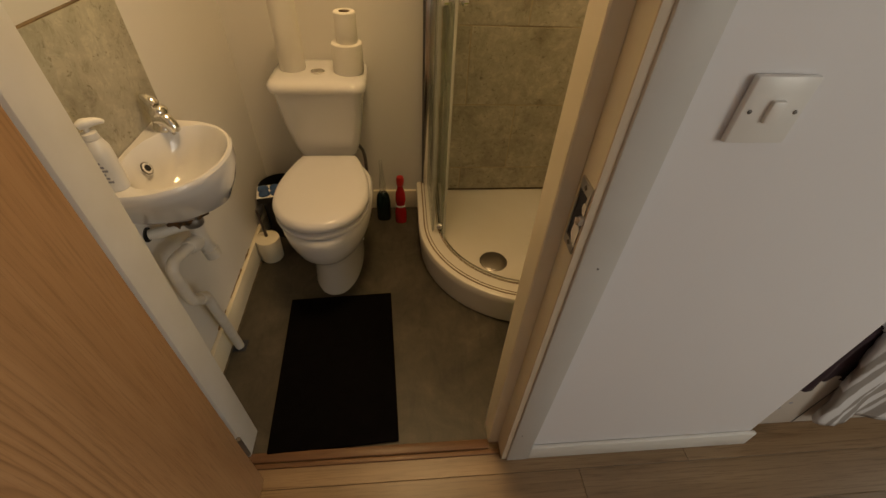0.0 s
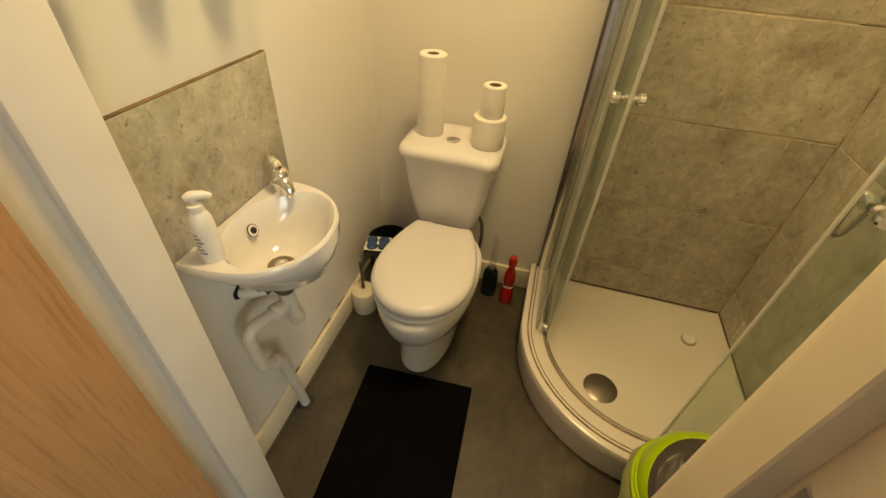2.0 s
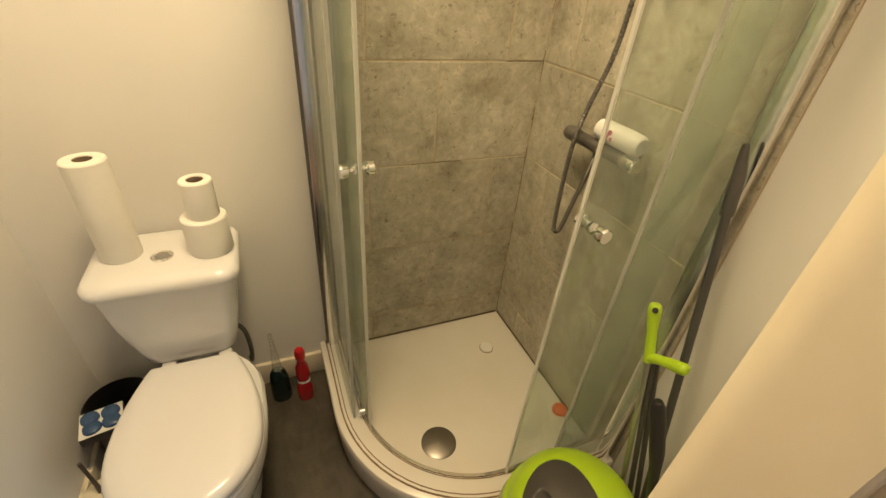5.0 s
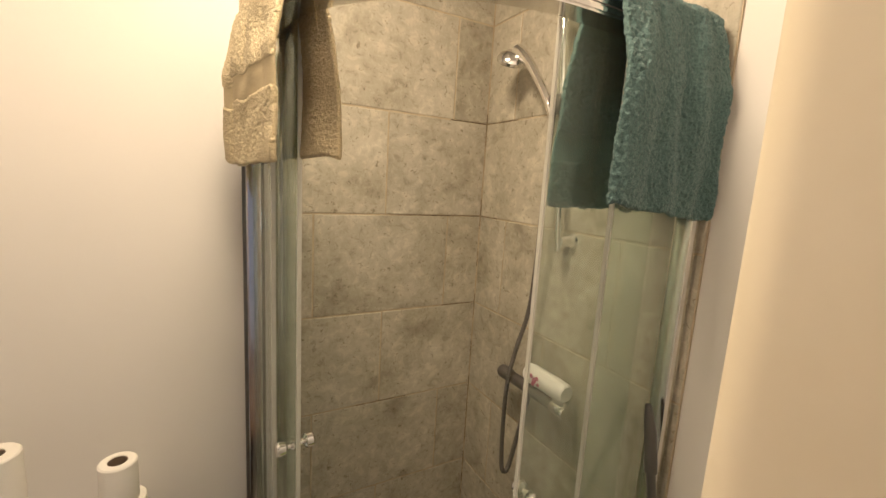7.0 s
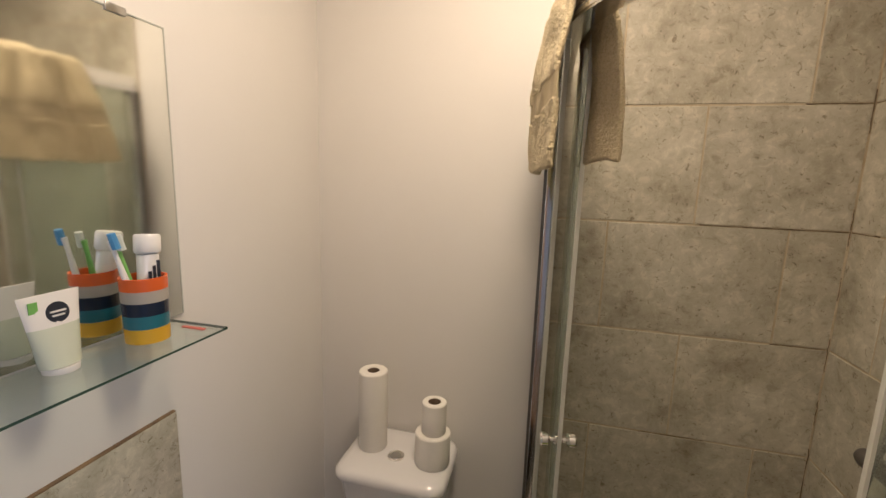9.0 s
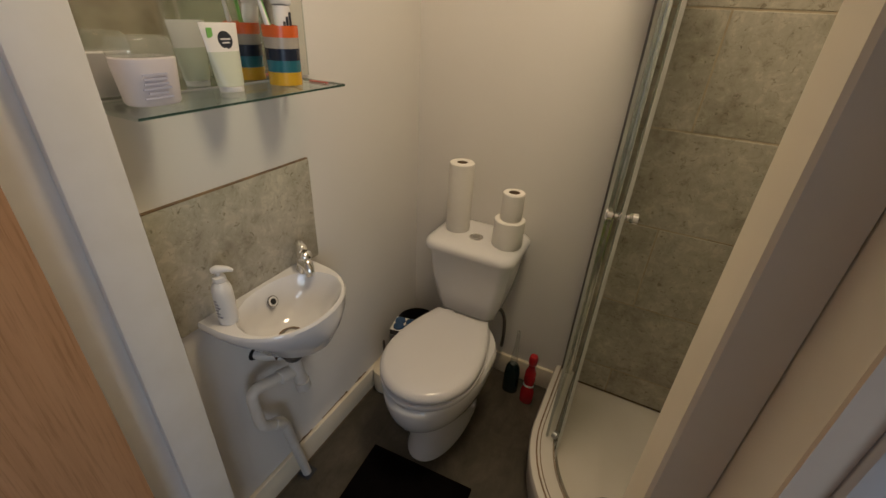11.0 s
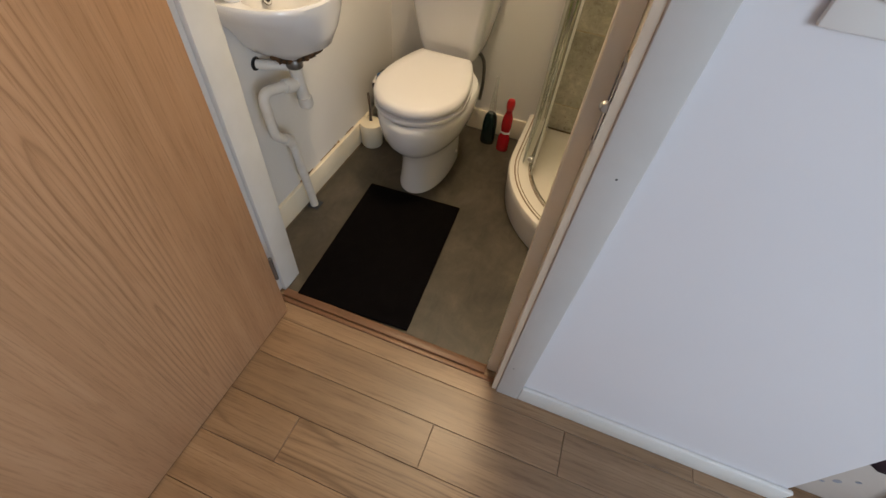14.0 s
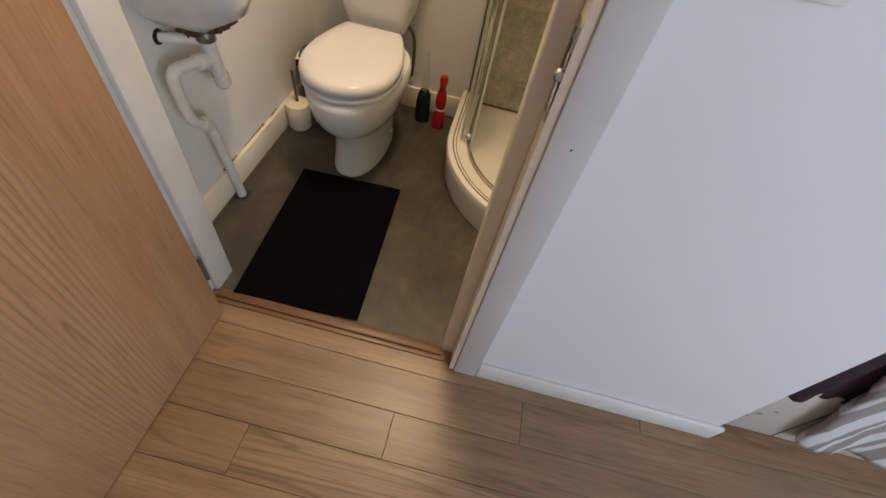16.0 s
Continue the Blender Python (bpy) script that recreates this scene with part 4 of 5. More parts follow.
# splashback: one tile behind the basin
sb = thing("splashback", "grey stone-effect tile splashback behind the basin", "splashback", (LEFT, -0.81, 0.76))
part("tile", boxed(LEFT + 0.0005, LEFT + 0.011, -1.026, -0.598, 0.760, 1.050, 0.001), TILE, sb)
part("edge", boxed(LEFT + 0.0005, LEFT + 0.0095, -1.026, -0.598, 1.0503, 1.0525), SILIC, sb, "rough brown adhesive line", smooth=False)

# ---- mat ----
mat_c = (0.291, -0.880, 0.0)
bm = boxed(mat_c[0] - 0.190, mat_c[0] + 0.190, mat_c[1] - 0.291, mat_c[1] + 0.291, 0.001, 0.011, 0.004)
bmesh.ops.rotate(bm, cent=mat_c, verts=bm.verts, matrix=Matrix.Rotation(radians(2.9), 3, "Z"))
single("bath_mat", bm, MATM, "flat black rectangular bath mat on the floor", "mat", at=mat_c)

# ---- shower ----
TX, R0, AX, AY = 0.585, 0.45, 1.035, -0.315


def quadrant(off, n=16):
    """The plan of the tray's open side, moved in by off: from the back wall round to the side wall."""
    pts = [(TX + off, -0.001), (TX + off, AY * 0.5)]
    for i in range(n + 1):
        a = radians(180 + 90 * i / n)
        pts.append((AX + (R0 - off) * math.cos(a), AY + (R0 - off) * math.sin(a)))
    pts += [((AX + EAST) / 2, AY - R0 + off), (EAST - 0.001, AY - R0 + off)]
    return pts


def inside(off, wallgap):
    return [(max(x, TX + off), min(y, -wallgap)) for x, y in quadrant(off)[:-1]] + [(EAST - wallgap, AY - R0 + off), (EAST - wallgap, -wallgap)]


tray = thing("shower_tray", "white quadrant shower tray with stained rim", "shower tray", (1.0, -0.38, 0))
bm = bmesh.new()
rings(bm, [[(x, y, z) for x, y in inside(o, 0.0005)] for o, z in ((0.012, 0.0), (0.010, 0.006), (0.002, 0.10), (0.0, 0.128), (0.004, 0.138), (0.012, 0.141), (0.088, 0.141), (0.0915, 0.139), (0.094, 0.106), (0.102, 0.0985), (0.25, 0.095))])
part("tray", bm, ACRYL, tray)
for o, w, h in ((0.022, 0.005, 0.0022), (0.035, 0.003, 0.0018), (0.078, 0.003, 0.0012)):
    bm = bmesh.new()
    a, b = quadrant(o), quadrant(o + w)
    vs = [[bm.verts.new((x, y, z)) for x, y in a] for z in (0.1405, 0.1405 + h)] + [[bm.verts.new((x, y, z)) for x, y in b] for z in (0.1405 + h, 0.1405)]
    for p, q in zip(vs, vs[1:]):
        for i in range(len(p) - 1):
            bm.faces.new((p[i], p[i + 1], q[i + 1], q[i]))
    part("sealant_bead", bm, SILIC, tray, "brown stained sealant line")
part("drain_cover", lathe([(0, 0), (0.056, 0), (0.056, 0.003), (0.048, 0.007), (0, 0.009)], (0.880, -0.507, 0.0950), 40), BRONZE, tray, "domed steel drain cover")
part("fixing_cap", lathe([(0, 0), (0.025, 0), (0.025, 0.006), (0.022, 0.009), (0, 0.0095)], (1.210, -0.190, 0.0955), 32), WHITEP, tray)
part("cap_gap", lathe([(0.0, 0), (0.0275, 0), (0.0275, 0.0012), (0.0, 0.0012)], (1.210, -0.190, 0.0957), 32), SILIC, tray)

RAIL = 0.052


BASE = quadrant(RAIL, 40)
STEPS = [0.0]
for p, q in zip(BASE, BASE[1:]):
    STEPS.append(STEPS[-1] + math.dist(p, q))
LENGTH = STEPS[-1]


def along(off, u0, u1, n=24):
    """Points beside the enclosure's line, off from the tray's edge, between two distances from the back wall."""
    pts = quadrant(off, 40)
    out = []
    for k in range(n + 1):
        u = min(max(u0 + (u1 - u0) * k / n, 0.0), LENGTH)
        i = max(j for j in range(len(STEPS) - 1) if STEPS[j] <= u)
        t = (u - STEPS[i]) / (STEPS[i + 1] - STEPS[i])
        out.append((pts[i][0] + t * (pts[i + 1][0] - pts[i][0]), pts[i][1] + t * (pts[i + 1][1] - pts[i][1])))
    return out


def curved_bar(off, thick, u0, u1, z0, z1, n=24, bm=None):
    bm = bm or bmesh.new()
    a, b = along(off, u0, u1, n), along(off + thick, u0, u1, n)
    n = min(len(a), len(b))
    loops = [[(*a[i], z0), (*a[i], z1), (*b[i], z1), (*b[i], z0)] for i in range(n)]
    return rings(bm, loops)


ZT = 1.811
enc = thing("shower_enclosure", "curved glass quadrant shower enclosure, sliding doors pushed open", "shower enclosure", (1.0, -0.38, 0.141))
part("top_rail", curved_bar(RAIL - 0.016, 0.044, 0.0, LENGTH, ZT, ZT + 0.050, 40), ALU, enc, "polished aluminium top rail", sharp=30)
part("rail_lip", curved_bar(RAIL - 0.0185, 0.0024, 0.0, LENGTH, ZT + 0.004, ZT + 0.0095, 40), CHROME, enc, sharp=30)
part("rail_lip", curved_bar(RAIL - 0.0185, 0.0024, 0.0, LENGTH, ZT + 0.041, ZT + 0.0465, 40), CHROME, enc, sharp=30)
part("rail_groove", curved_bar(RAIL - 0.0165, 0.0004, 0.0, LENGTH, ZT + 0.0135, ZT + 0.0155, 40), DULL, enc, sharp=30)
part("bottom_rail", curved_bar(0.082, 0.008, 0.0, LENGTH, 0.1418, 0.151, 40), CHROME, enc, sharp=30)
part("wall_profile", boxed(TX + RAIL - 0.018, TX + RAIL + 0.018, -0.032, -0.012, 0.1415, ZT - 0.001, 0.002), ALU, enc)
part("wall_profile", boxed(EAST - 0.036, EAST - 0.012, AY - R0 + RAIL - 0.040, AY - R0 + RAIL - 0.004, 0.1525, ZT - 0.001, 0.002), ALU, enc)
# Solid dark strip put in for the dark of the open gap.
part("gap_strip", boxed(TX + RAIL - 0.026, TX + RAIL - 0.0185, -0.026, -0.0115, 0.1525, ZT - 0.001), DULL, enc, "dark strip standing for the gap beside the wall profile", smooth=False)
panels = {}
DOORS = {True: 0.090, False: 0.076}
for nm, off, u0, u1 in (("fixed_panel", RAIL, 0.034, 0.365), ("fixed_panel", RAIL - 0.006, LENGTH - 0.212, LENGTH - 0.038), ("sliding_door", DOORS[True], 0.10, 0.400), ("sliding_door", DOORS[False], LENGTH - 0.340, LENGTH - 0.062)):
    z0 = 0.1415 if nm == "fixed_panel" else 0.1535
    g = part(nm, curved_bar(off, 0.005, u0, u1, z0, ZT - 0.001, 18), GLASS, enc, sharp=30)
    panels[(nm, u0 < 0.4)] = g
for key, off, u in ((("sliding_door", True), DOORS[True] - 0.002, 0.4005), (("sliding_door", False), DOORS[False] - 0.002, LENGTH - 0.3465), (("fixed_panel", True), RAIL - 0.0015, 0.3655), (("fixed_panel", False), RAIL - 0.0075, LENGTH - 0.2175)):
    slide = key[0] == "sliding_door"
    part("edge_seal", curved_bar(off, 0.008, u, u + (0.0045 if slide else 0.004), 0.1535, ZT - 0.001, 2), PALESEAL if slide else SEAL, panels[key], "translucent edge seal", sharp=30)


def knob(parent, u, off, z):
    (x, y), (x2, y2) = along(off, u, u + 0.01, 1)
    tx, ty = x2 - x, y2 - y
    l = math.hypot(tx, ty)
    inward = Vector((-ty / l, tx / l, 0))
    for d, base in ((-inward, Vector((x, y, z)) - inward * 0.0002), (inward, Vector((x, y, z)) + inward * 0.0052)):
        part("knob", lathe([(0, 0), (0.012, 0), (0.012, 0.004), (0.007, 0.008), (0.007, 0.014), (0.015, 0.020), (0.016, 0.032), (0.013, 0.036), (0, 0.037)], base, 20, turn_to(d)), CHROME, parent, "chrome knob")


knob(panels[("sliding_door", True)], 0.382, DOORS[True], 0.995)
knob(panels[("sliding_door", False)], LENGTH - 0.306, DOORS[False], 0.978)
for left, u in ((True, 0.372), (False, LENGTH - 0.30)):
    x, y = along(DOORS[left] - 0.011, u, u + 0.01, 1)[0]
    part("roller", lathe([(0, -0.008), (0.012, -0.008), (0.013, 0), (0.012, 0.008), (0, 0.008)], (x, y, 0.172), 16, pose(0, 0, 0, 90, 0, 70 if left else 10)), STEEL, panels[("sliding_door", left)])

# ---- shower fittings ----
mix = thing("shower_mixer", "grey bar shower mixer valve on the tiled wall", "shower mixer", (EAST, -0.40, 1.0))
VX, VZ = 1.290, 1.010
part("body", tube([(VX, -0.318, VZ), (VX, -0.488, VZ)], 0.0165, 20), DULL, mix)
for y0, y1, mt in ((-0.272, -0.3175, DULL), (-0.488, -0.535, CHROME)):
    part("handle", lathe([(0, 0), (0.0175, 0), (0.0195, 0.006), (0.0195, 0.036), (0.017, 0.044), (0, 0.046)], (VX, y1, VZ), 24, pose(0, 0, 0, -90)), mt, mix, "round end handle")
for y in (-0.345, -0.465):
    part("wall_flange", tube([(VX + 0.01, y, VZ), (EAST - 0.018, y, VZ), (EAST - 0.016, y, VZ), (EAST - 0.010, y, VZ)], [0.012, 0.012, 0.026, 0.027], 20), CHROME, mix)

riser = thing("shower_riser", "chrome riser rail with hand shower and hose", "shower set", (EAST, -0.40, 1.40))
RX, RY = 1.308, -0.402
part("rail", tube([(RX, -0.435, 1.395), (RX, -0.374, 1.985)], 0.0095, 16), CHROME, riser)
for z, yb in ((1.420, -0.432), (1.965, -0.377)):
    part("bracket", tube([(RX, yb, z), (EAST - 0.022, yb, z), (EAST - 0.008, yb, z)], [0.0155, 0.0155, 0.023], 18), CHROME, riser)
part("slider", boxed(RX - 0.030, RX + 0.016, RY - 0.018, RY + 0.028, 1.735, 1.780, 0.008), DULL, riser)
hand = part("handset", tube([(RX - 0.022, RY + 0.010, 1.725), (RX - 0.020, RY + 0.040, 1.775), (RX - 0.018, RY + 0.095, 1.845), (RX - 0.018, RY + 0.145, 1.897), (RX - 0.016, RY + 0.180, 1.918)], [0.010, 0.012, 0.012, 0.015, 0.020], 18, smooth_steps=5), CHROME, riser, "chrome handset")
part("spray_face", lathe([(0, 0), (0.040, 0.0), (0.042, 0.008), (0.036, 0.020), (0.018, 0.030), (0, 0.032)], (RX - 0.022, RY + 0.198, 1.892), 30, pose(0, 0, 0, 30, -12)), CHROME, hand)
part("nozzle_plate", lathe([(0, 0), (0.034, 0.0), (0.034, 0.003), (0, 0.003)], (RX - 0.0215, RY + 0.200, 1.8895), 26, pose(0, 0, 0, 30, -12)), GREYP, hand)
hose_pts = [(VX, -0.395, VZ - 0.016), (VX - 0.002, -0.394, 0.955), (VX - 0.012, -0.380, 0.86), (VX - 0.018, -0.364, 0.765), (VX - 0.022, -0.354, 0.738), (VX - 0.028, -0.344, 0.75), (VX - 0.032, -0.340, 0.86), (VX - 0.030, -0.339, 1.00), (VX - 0.012, -0.342, 1.10), (RX - 0.014, -0.362, 1.22), (RX - 0.016, -0.376, 1.36), (RX - 0.022, -0.386, 1.50), (RX - 0.024, -0.393, 1.66), (RX - 0.022, RY + 0.009, 1.725)]
bm = tube(hose_pts, 0.0068, 10, smooth_steps=28)
rows = len(bm.verts) // 10
bm.verts.ensure_lookup_table()
for k in range(rows):
    if k % 2:
        c = sum((bm.verts[k * 10 + i].co for i in range(10)), Vector()) / 10
        for i in range(10):
            v = bm.verts[k * 10 + i]
            v.co = c + (v.co - c) * 0.80
part("hose", bm, DULL, riser, "ribbed grey metal hose", smooth=False)

soap = thing("shower_gel", "white bottle with pink flowers lying on the mixer", "bottle", (1.295, -0.45, 1.03))
part("bottle", tube([(1.296, -0.383, 1.0535), (1.296, -0.386, 1.0535), (1.296, -0.403, 1.0535), (1.296, -0.487, 1.0535), (1.296, -0.517, 1.0535), (1.296, -0.525, 1.0535)], [0.020, 0.024, 0.0265, 0.0265, 0.025, 0.019], 24), WHITEP, soap)
for dy, dz, r in ((0.0, 0.0, 0.008), (0.012, 0.008, 0.006), (-0.010, 0.009, 0.006), (0.004, -0.011, 0.006), (-0.016, -0.006, 0.005)):
    part("flower_print", lathe([(0, 0), (r, 0), (r, 0.0006), (0, 0.0008)], (1.2695, -0.435 + dy, 1.0545 + dz), 10, pose(0, 0, 0, 0, -90)), plain("pink_ink", (0.5, 0.08, 0.2), rough=0.5), soap)
orange = lathe([(0, 0), (0.026, 0), (0.024, 0.010), (0.012, 0.018), (0, 0.02)], (1.325, -0.535, 0.0985), 18)
single("scraper", orange, plain("orange_plastic", (0.75, 0.14, 0.03), rough=0.4), "small orange plastic cap in the shower tray", "cap", at=(1.325, -0.535, 0.0985))


# ---- towels over the rail ----
def towel(name, label, u0, u1, drop_out, drop_in, cloth, band_cloth, band, seed, out0=0.012, puff=0.02, slant=0.0, flare=0.0, pile=0.0036):
    """A folded towel hung over the shower rail: sheet across u, from the outer hem over the rail to the inner hem."""
    root = thing(name, label, "towel", (0.9, -0.5, ZT))
    nu, nv = 44, 84
    top = ZT + 0.060
    total = drop_out + 0.075 + drop_in
    grid = []
    for j in range(nv + 1):
        s = total * j / nv
        row = []
        for i in range(nu + 1):
            f = i / nu
            u = u0 + (u1 - u0) * f
            fold = 0.55 + 0.55 * noise.noise(Vector((f * 4.2, seed, s * 1.2))) + 0.10 * math.sin(f * 8 + seed + s * 4)
            wig = noise.noise(Vector((f * 5.0, s * 3.0, seed))) * 0.014 + noise.noise(Vector((f * 9, s * 16, seed + 3))) * 0.006
            if s < drop_out:
                z = top - 0.012 - (drop_out - s) * (1 - 0.03 * fold) - slant * f * (drop_out - s) / drop_out
                off = RAIL - 0.016 - out0 - puff * fold * min(1, (drop_out - s) / 0.12) + wig
                u_here = u + ((f - 0.5) * 0.03 - flare * (1 - f)) * (drop_out - s) / drop_out
            elif s < drop_out + 0.075:
                a = (s - drop_out) / 0.075
                z = top - 0.012 + 0.014 * math.sin(math.pi * a)
                off = RAIL - 0.016 - out0 + (0.032 + 2 * out0) * a
                u_here = u
            else:
                d = s - drop_out - 0.075
                z = top - 0.012 - d + 0.01 * fold
                off = RAIL + 0.016 + out0 + 0.008 + puff * 0.7 * fold * min(1, d / 0.15) - wig
                u_here = u + (f - 0.4) * 0.06 * d / drop_in
            u_here = min(max(u_here, 0.012), LENGTH - 0.012)
            p = along(max(off, -0.06), u_here, u_here, 1)
            row.append((p[0][0], p[0][1], z + 0.006 * noise.noise(Vector((f * 9, seed, s)))) if p else (0, 0, z))
        grid.append(row)
    def sheet(j0, j1):
        bm = bmesh.new()
        vs = [[bm.verts.new(p) for p in r] for r in grid[j0:j1 + 1]]
        for a, b in zip(vs, vs[1:]):
            for k in range(nu):
                bm.faces.new((a[k], a[k + 1], b[k + 1], b[k]))
        return bm
    b0, b1 = (round(nv * x / total) for x in band)
    for nm, j0, j1, mt, th in (("lower_cloth", 0, b0, cloth, 0.011), ("woven_band", b0 - 1, b1 + 1, band_cloth, 0.0065), ("main_cloth", b1, nv, cloth, 0.011)):
        ob = part(nm, sheet(j0, j1), mt, root, sharp=80)
        mod = ob.modifiers.new("thick", "SOLIDIFY")
        mod.thickness, mod.offset = th, 0.0
        sub_mod = ob.modifiers.new("fine", "SUBSURF")
        sub_mod.levels = sub_mod.render_levels = 2
        tex = bpy.data.textures.new(name + "_pile", "CLOUDS")
        tex.noise_scale, tex.noise_depth = pile, 1
        dis = ob.modifiers.new("pile", "DISPLACE")
        dis.texture, dis.strength, dis.mid_level = tex, ((0.75 if pile < 0.005 else 1.0) * pile if mt is cloth else 0.0004), 0.5
    return root


towel("hand_towel", "beige terry towel hung over the shower rail", 0.20, 0.485, 0.30, 0.285, TOWEL1, TOWEL1B, (0.115, 0.155), 1.7, 0.012, 0.036, 0.0, 0.07, 0.0046)
towel("bath_towel", "teal terry towel hung over the shower rail", LENGTH - 0.280, LENGTH - 0.025, 0.335, 0.345, TOWEL2, TOWEL2B, (0.625, 0.67), 5.2, 0.014, 0.044, 0.02, 0.0, 0.0062)

# ---- mirror and glass shelf ----
mir = thing("wall_mirror", "frameless wall mirror above the glass shelf", "mirror", (LEFT, -0.81, 1.262))
part("mirror_glass", boxed(LEFT + 0.0005, LEFT + 0.0055, -1.062, -0.560, 1.251, 1.804, 0.0008, 1), MIRROR, mir, smooth=False)
for y in (-0.65, -0.97):
    for z in (1.2595, 1.806):
        part("clip", boxed(LEFT + 0.0057, LEFT + 0.0095, y - 0.018, y + 0.018, z - 0.008, z + 0.006, 0.0015), STEEL, mir)
for a in ((-0.5597, -0.5575, 1.251, 1.804), (-1.062, -0.5575, 1.8043, 1.8065)):
    part("ground_edge", boxed(LEFT + 0.0005, LEFT + 0.006, *a), SEAL, mir, "grey ground glass edge", smooth=False)
SH = 1.243
shelf = thing("glass_shelf", "clear glass shelf below the mirror", "shelf", (LEFT, -0.82, SH))
part("plate", boxed(LEFT + 0.006, 0.044, -1.052, -0.594, SH, SH + 0.006), CLEAR, shelf, smooth=False)
part("front_edge", boxed(0.0442, 0.0448, -1.052, -0.594, SH + 0.0012, SH + 0.0048), GLEDGE, shelf, "green cut glass edge", smooth=False)
part("end_edge", boxed(LEFT + 0.006, 0.044, -0.5938, -0.5932, SH + 0.0003, SH + 0.0057), GLEDGE, shelf, smooth=False)
for y in (-1.0, -0.64):
    part("bracket", boxed(LEFT + 0.0005, LEFT + 0.045, y - 0.007, y + 0.007, SH - 0.010, SH - 0.0005, 0.002), STEEL, shelf)
ST = SH + 0.0065

cup = thing("toothbrush_cup", "orange, sand, navy, teal and yellow striped toothbrush cup", "cup", (-0.039, -0.687, ST))
hh = 0.113
for nm, z0, z1, mt in (("yellow_band", 0, 0.23, YELLOW), ("teal_band", 0.23, 0.43, TEALG), ("navy_band", 0.43, 0.63, NAVY), ("sand_band", 0.63, 0.81, SAND), ("orange_band", 0.81, 1.0, ORANGE)):
    rr = lambda f: 0.0335 + 0.002 * f
    prof = [(rr(z0) - 0.004, z0 * hh), (rr(z0), z0 * hh), (rr(z1), z1 * hh), (rr(z1) - 0.004, z1 * hh)]
    if z0 == 0:
        prof = [(0, 0)] + prof[1:] + [(rr(0) - 0.004, 0.004), (0, 0.004)]
        part(nm, lathe(prof, (-0.039, -0.687, ST), 32), mt, cup)
    else:
        bm = bmesh.new()
        loops = [[Vector((r * math.cos(2 * math.pi * i / 32), r * math.sin(2 * math.pi * i / 32), h)) + Vector((-0.039, -0.687, ST)) for i in range(32)] for r, h in prof]
        part(nm, rings(bm, loops, closed=True), mt, cup)


def toothbrush(base, tip, handle, bristle):
    root = thing("toothbrush", "plastic toothbrush standing in the striped cup", "toothbrush", base, "toothbrushes in the cup")
    b, t = Vector(base), Vector(tip)
    part("handle", tube([b, b.lerp(t, 0.5), b.lerp(t, 0.85), t], [0.005, 0.0055, 0.0035, 0.0045], 10, smooth_steps=4), handle, root)
    d = (t - b).normalized()
    part("bristles", tube([t - d * 0.012 + Vector((0.008, 0, 0)), t + d * 0.014 + Vector((0.008, 0, 0))], [0.0065, 0.006], 8), bristle, root)


toothbrush((-0.032, -0.692, ST + 0.006), (-0.046, -0.732, ST + 0.178), WHITEP, plain("blue_bristle", (0.10, 0.32, 0.62), rough=0.7))
toothbrush((-0.048, -0.680, ST + 0.006), (-0.060, -0.712, ST + 0.172), GREENINK, plain("pale_bristle", (0.6, 0.65, 0.62), rough=0.7))
paste = thing("toothpaste_tube", "white toothpaste tube standing cap up in the cup", "tube", (-0.042, -0.676, ST + 0.006))
bm = bmesh.new()
base, topp = Vector((-0.040, -0.682, ST + 0.007)), Vector((-0.050, -0.666, ST + 0.148))
loops = []
for k in range(9):
    f = k / 8
    c = base.lerp(topp, f)
    rx, ry = 0.003 + 0.014 * f ** 0.7, 0.020 - 0.003 * f
    loops.append([c + Vector((rx * math.cos(2 * math.pi * i / 20), ry * math.sin(2 * math.pi * i / 20), 0)) for i in range(20)])
part("tube", rings(bm, loops), WHITEP, paste)
part("cap", lathe([(0, 0), (0.018, 0), (0.0205, 0.004), (0.0205, 0.030), (0.018, 0.034), (0, 0.034)], topp, 22, turn_to(topp - base)), WHITEP, paste)
for k in range(3):
    c = base.lerp(topp, 0.70 + 0.06 * k)
    part("print_bar", boxed(c.x + 0.0150, c.x + 0.0158, c.y - 0.012 + 0.008 * k, c.y - 0.006 + 0.008 * k, c.z - 0.022, c.z + 0.014), DARKINK, paste, smooth=False)

TY, TX0 = -0.820, -0.056
tube_t = thing("face_wash_tube", "white and clear face wash tube standing on its cap", "tube", (TX0 + 0.008, TY, ST))
loops = []
for k in range(10):
    f = k / 9
    loops.append([Vector((TX0 + 0.010 - 0.004 * f + (0.017 * (1 - f) + 0.0018) * math.cos(2 * math.pi * i / 24), TY - 0.002 * f + (0.0265 + 0.013 * f) * math.sin(2 * math.pi * i / 24), ST + 0.010 + 0.106 * f)) for i in range(24)])
TUBEG = plain("pale_green_gel", (0.62, 0.66, 0.56), (0.55, 0.60, 0.48), 0.22, scale=8, bump=0.0)
part("lower_tube", rings(bmesh.new(), loops[:6]), TUBEG, tube_t, "clear pale green gel half")
part("upper_tube", rings(bmesh.new(), loops[5:]), WHITEP, tube_t)
part("cap", lathe([(0, 0), (0.0215, 0), (0.022, 0.002), (0.022, 0.009), (0, 0.0098)], (TX0 + 0.010, TY, ST), 24), WHITEP, tube_t)
part("round_badge", lathe([(0, 0), (0.0150, 0), (0.0150, 0.0006), (0, 0.0008)], (TX0 + 0.0132, TY + 0.002, ST + 0.088), 28, pose(0, 0, 0, 0, 81)), DARKINK, tube_t, "dark round badge")
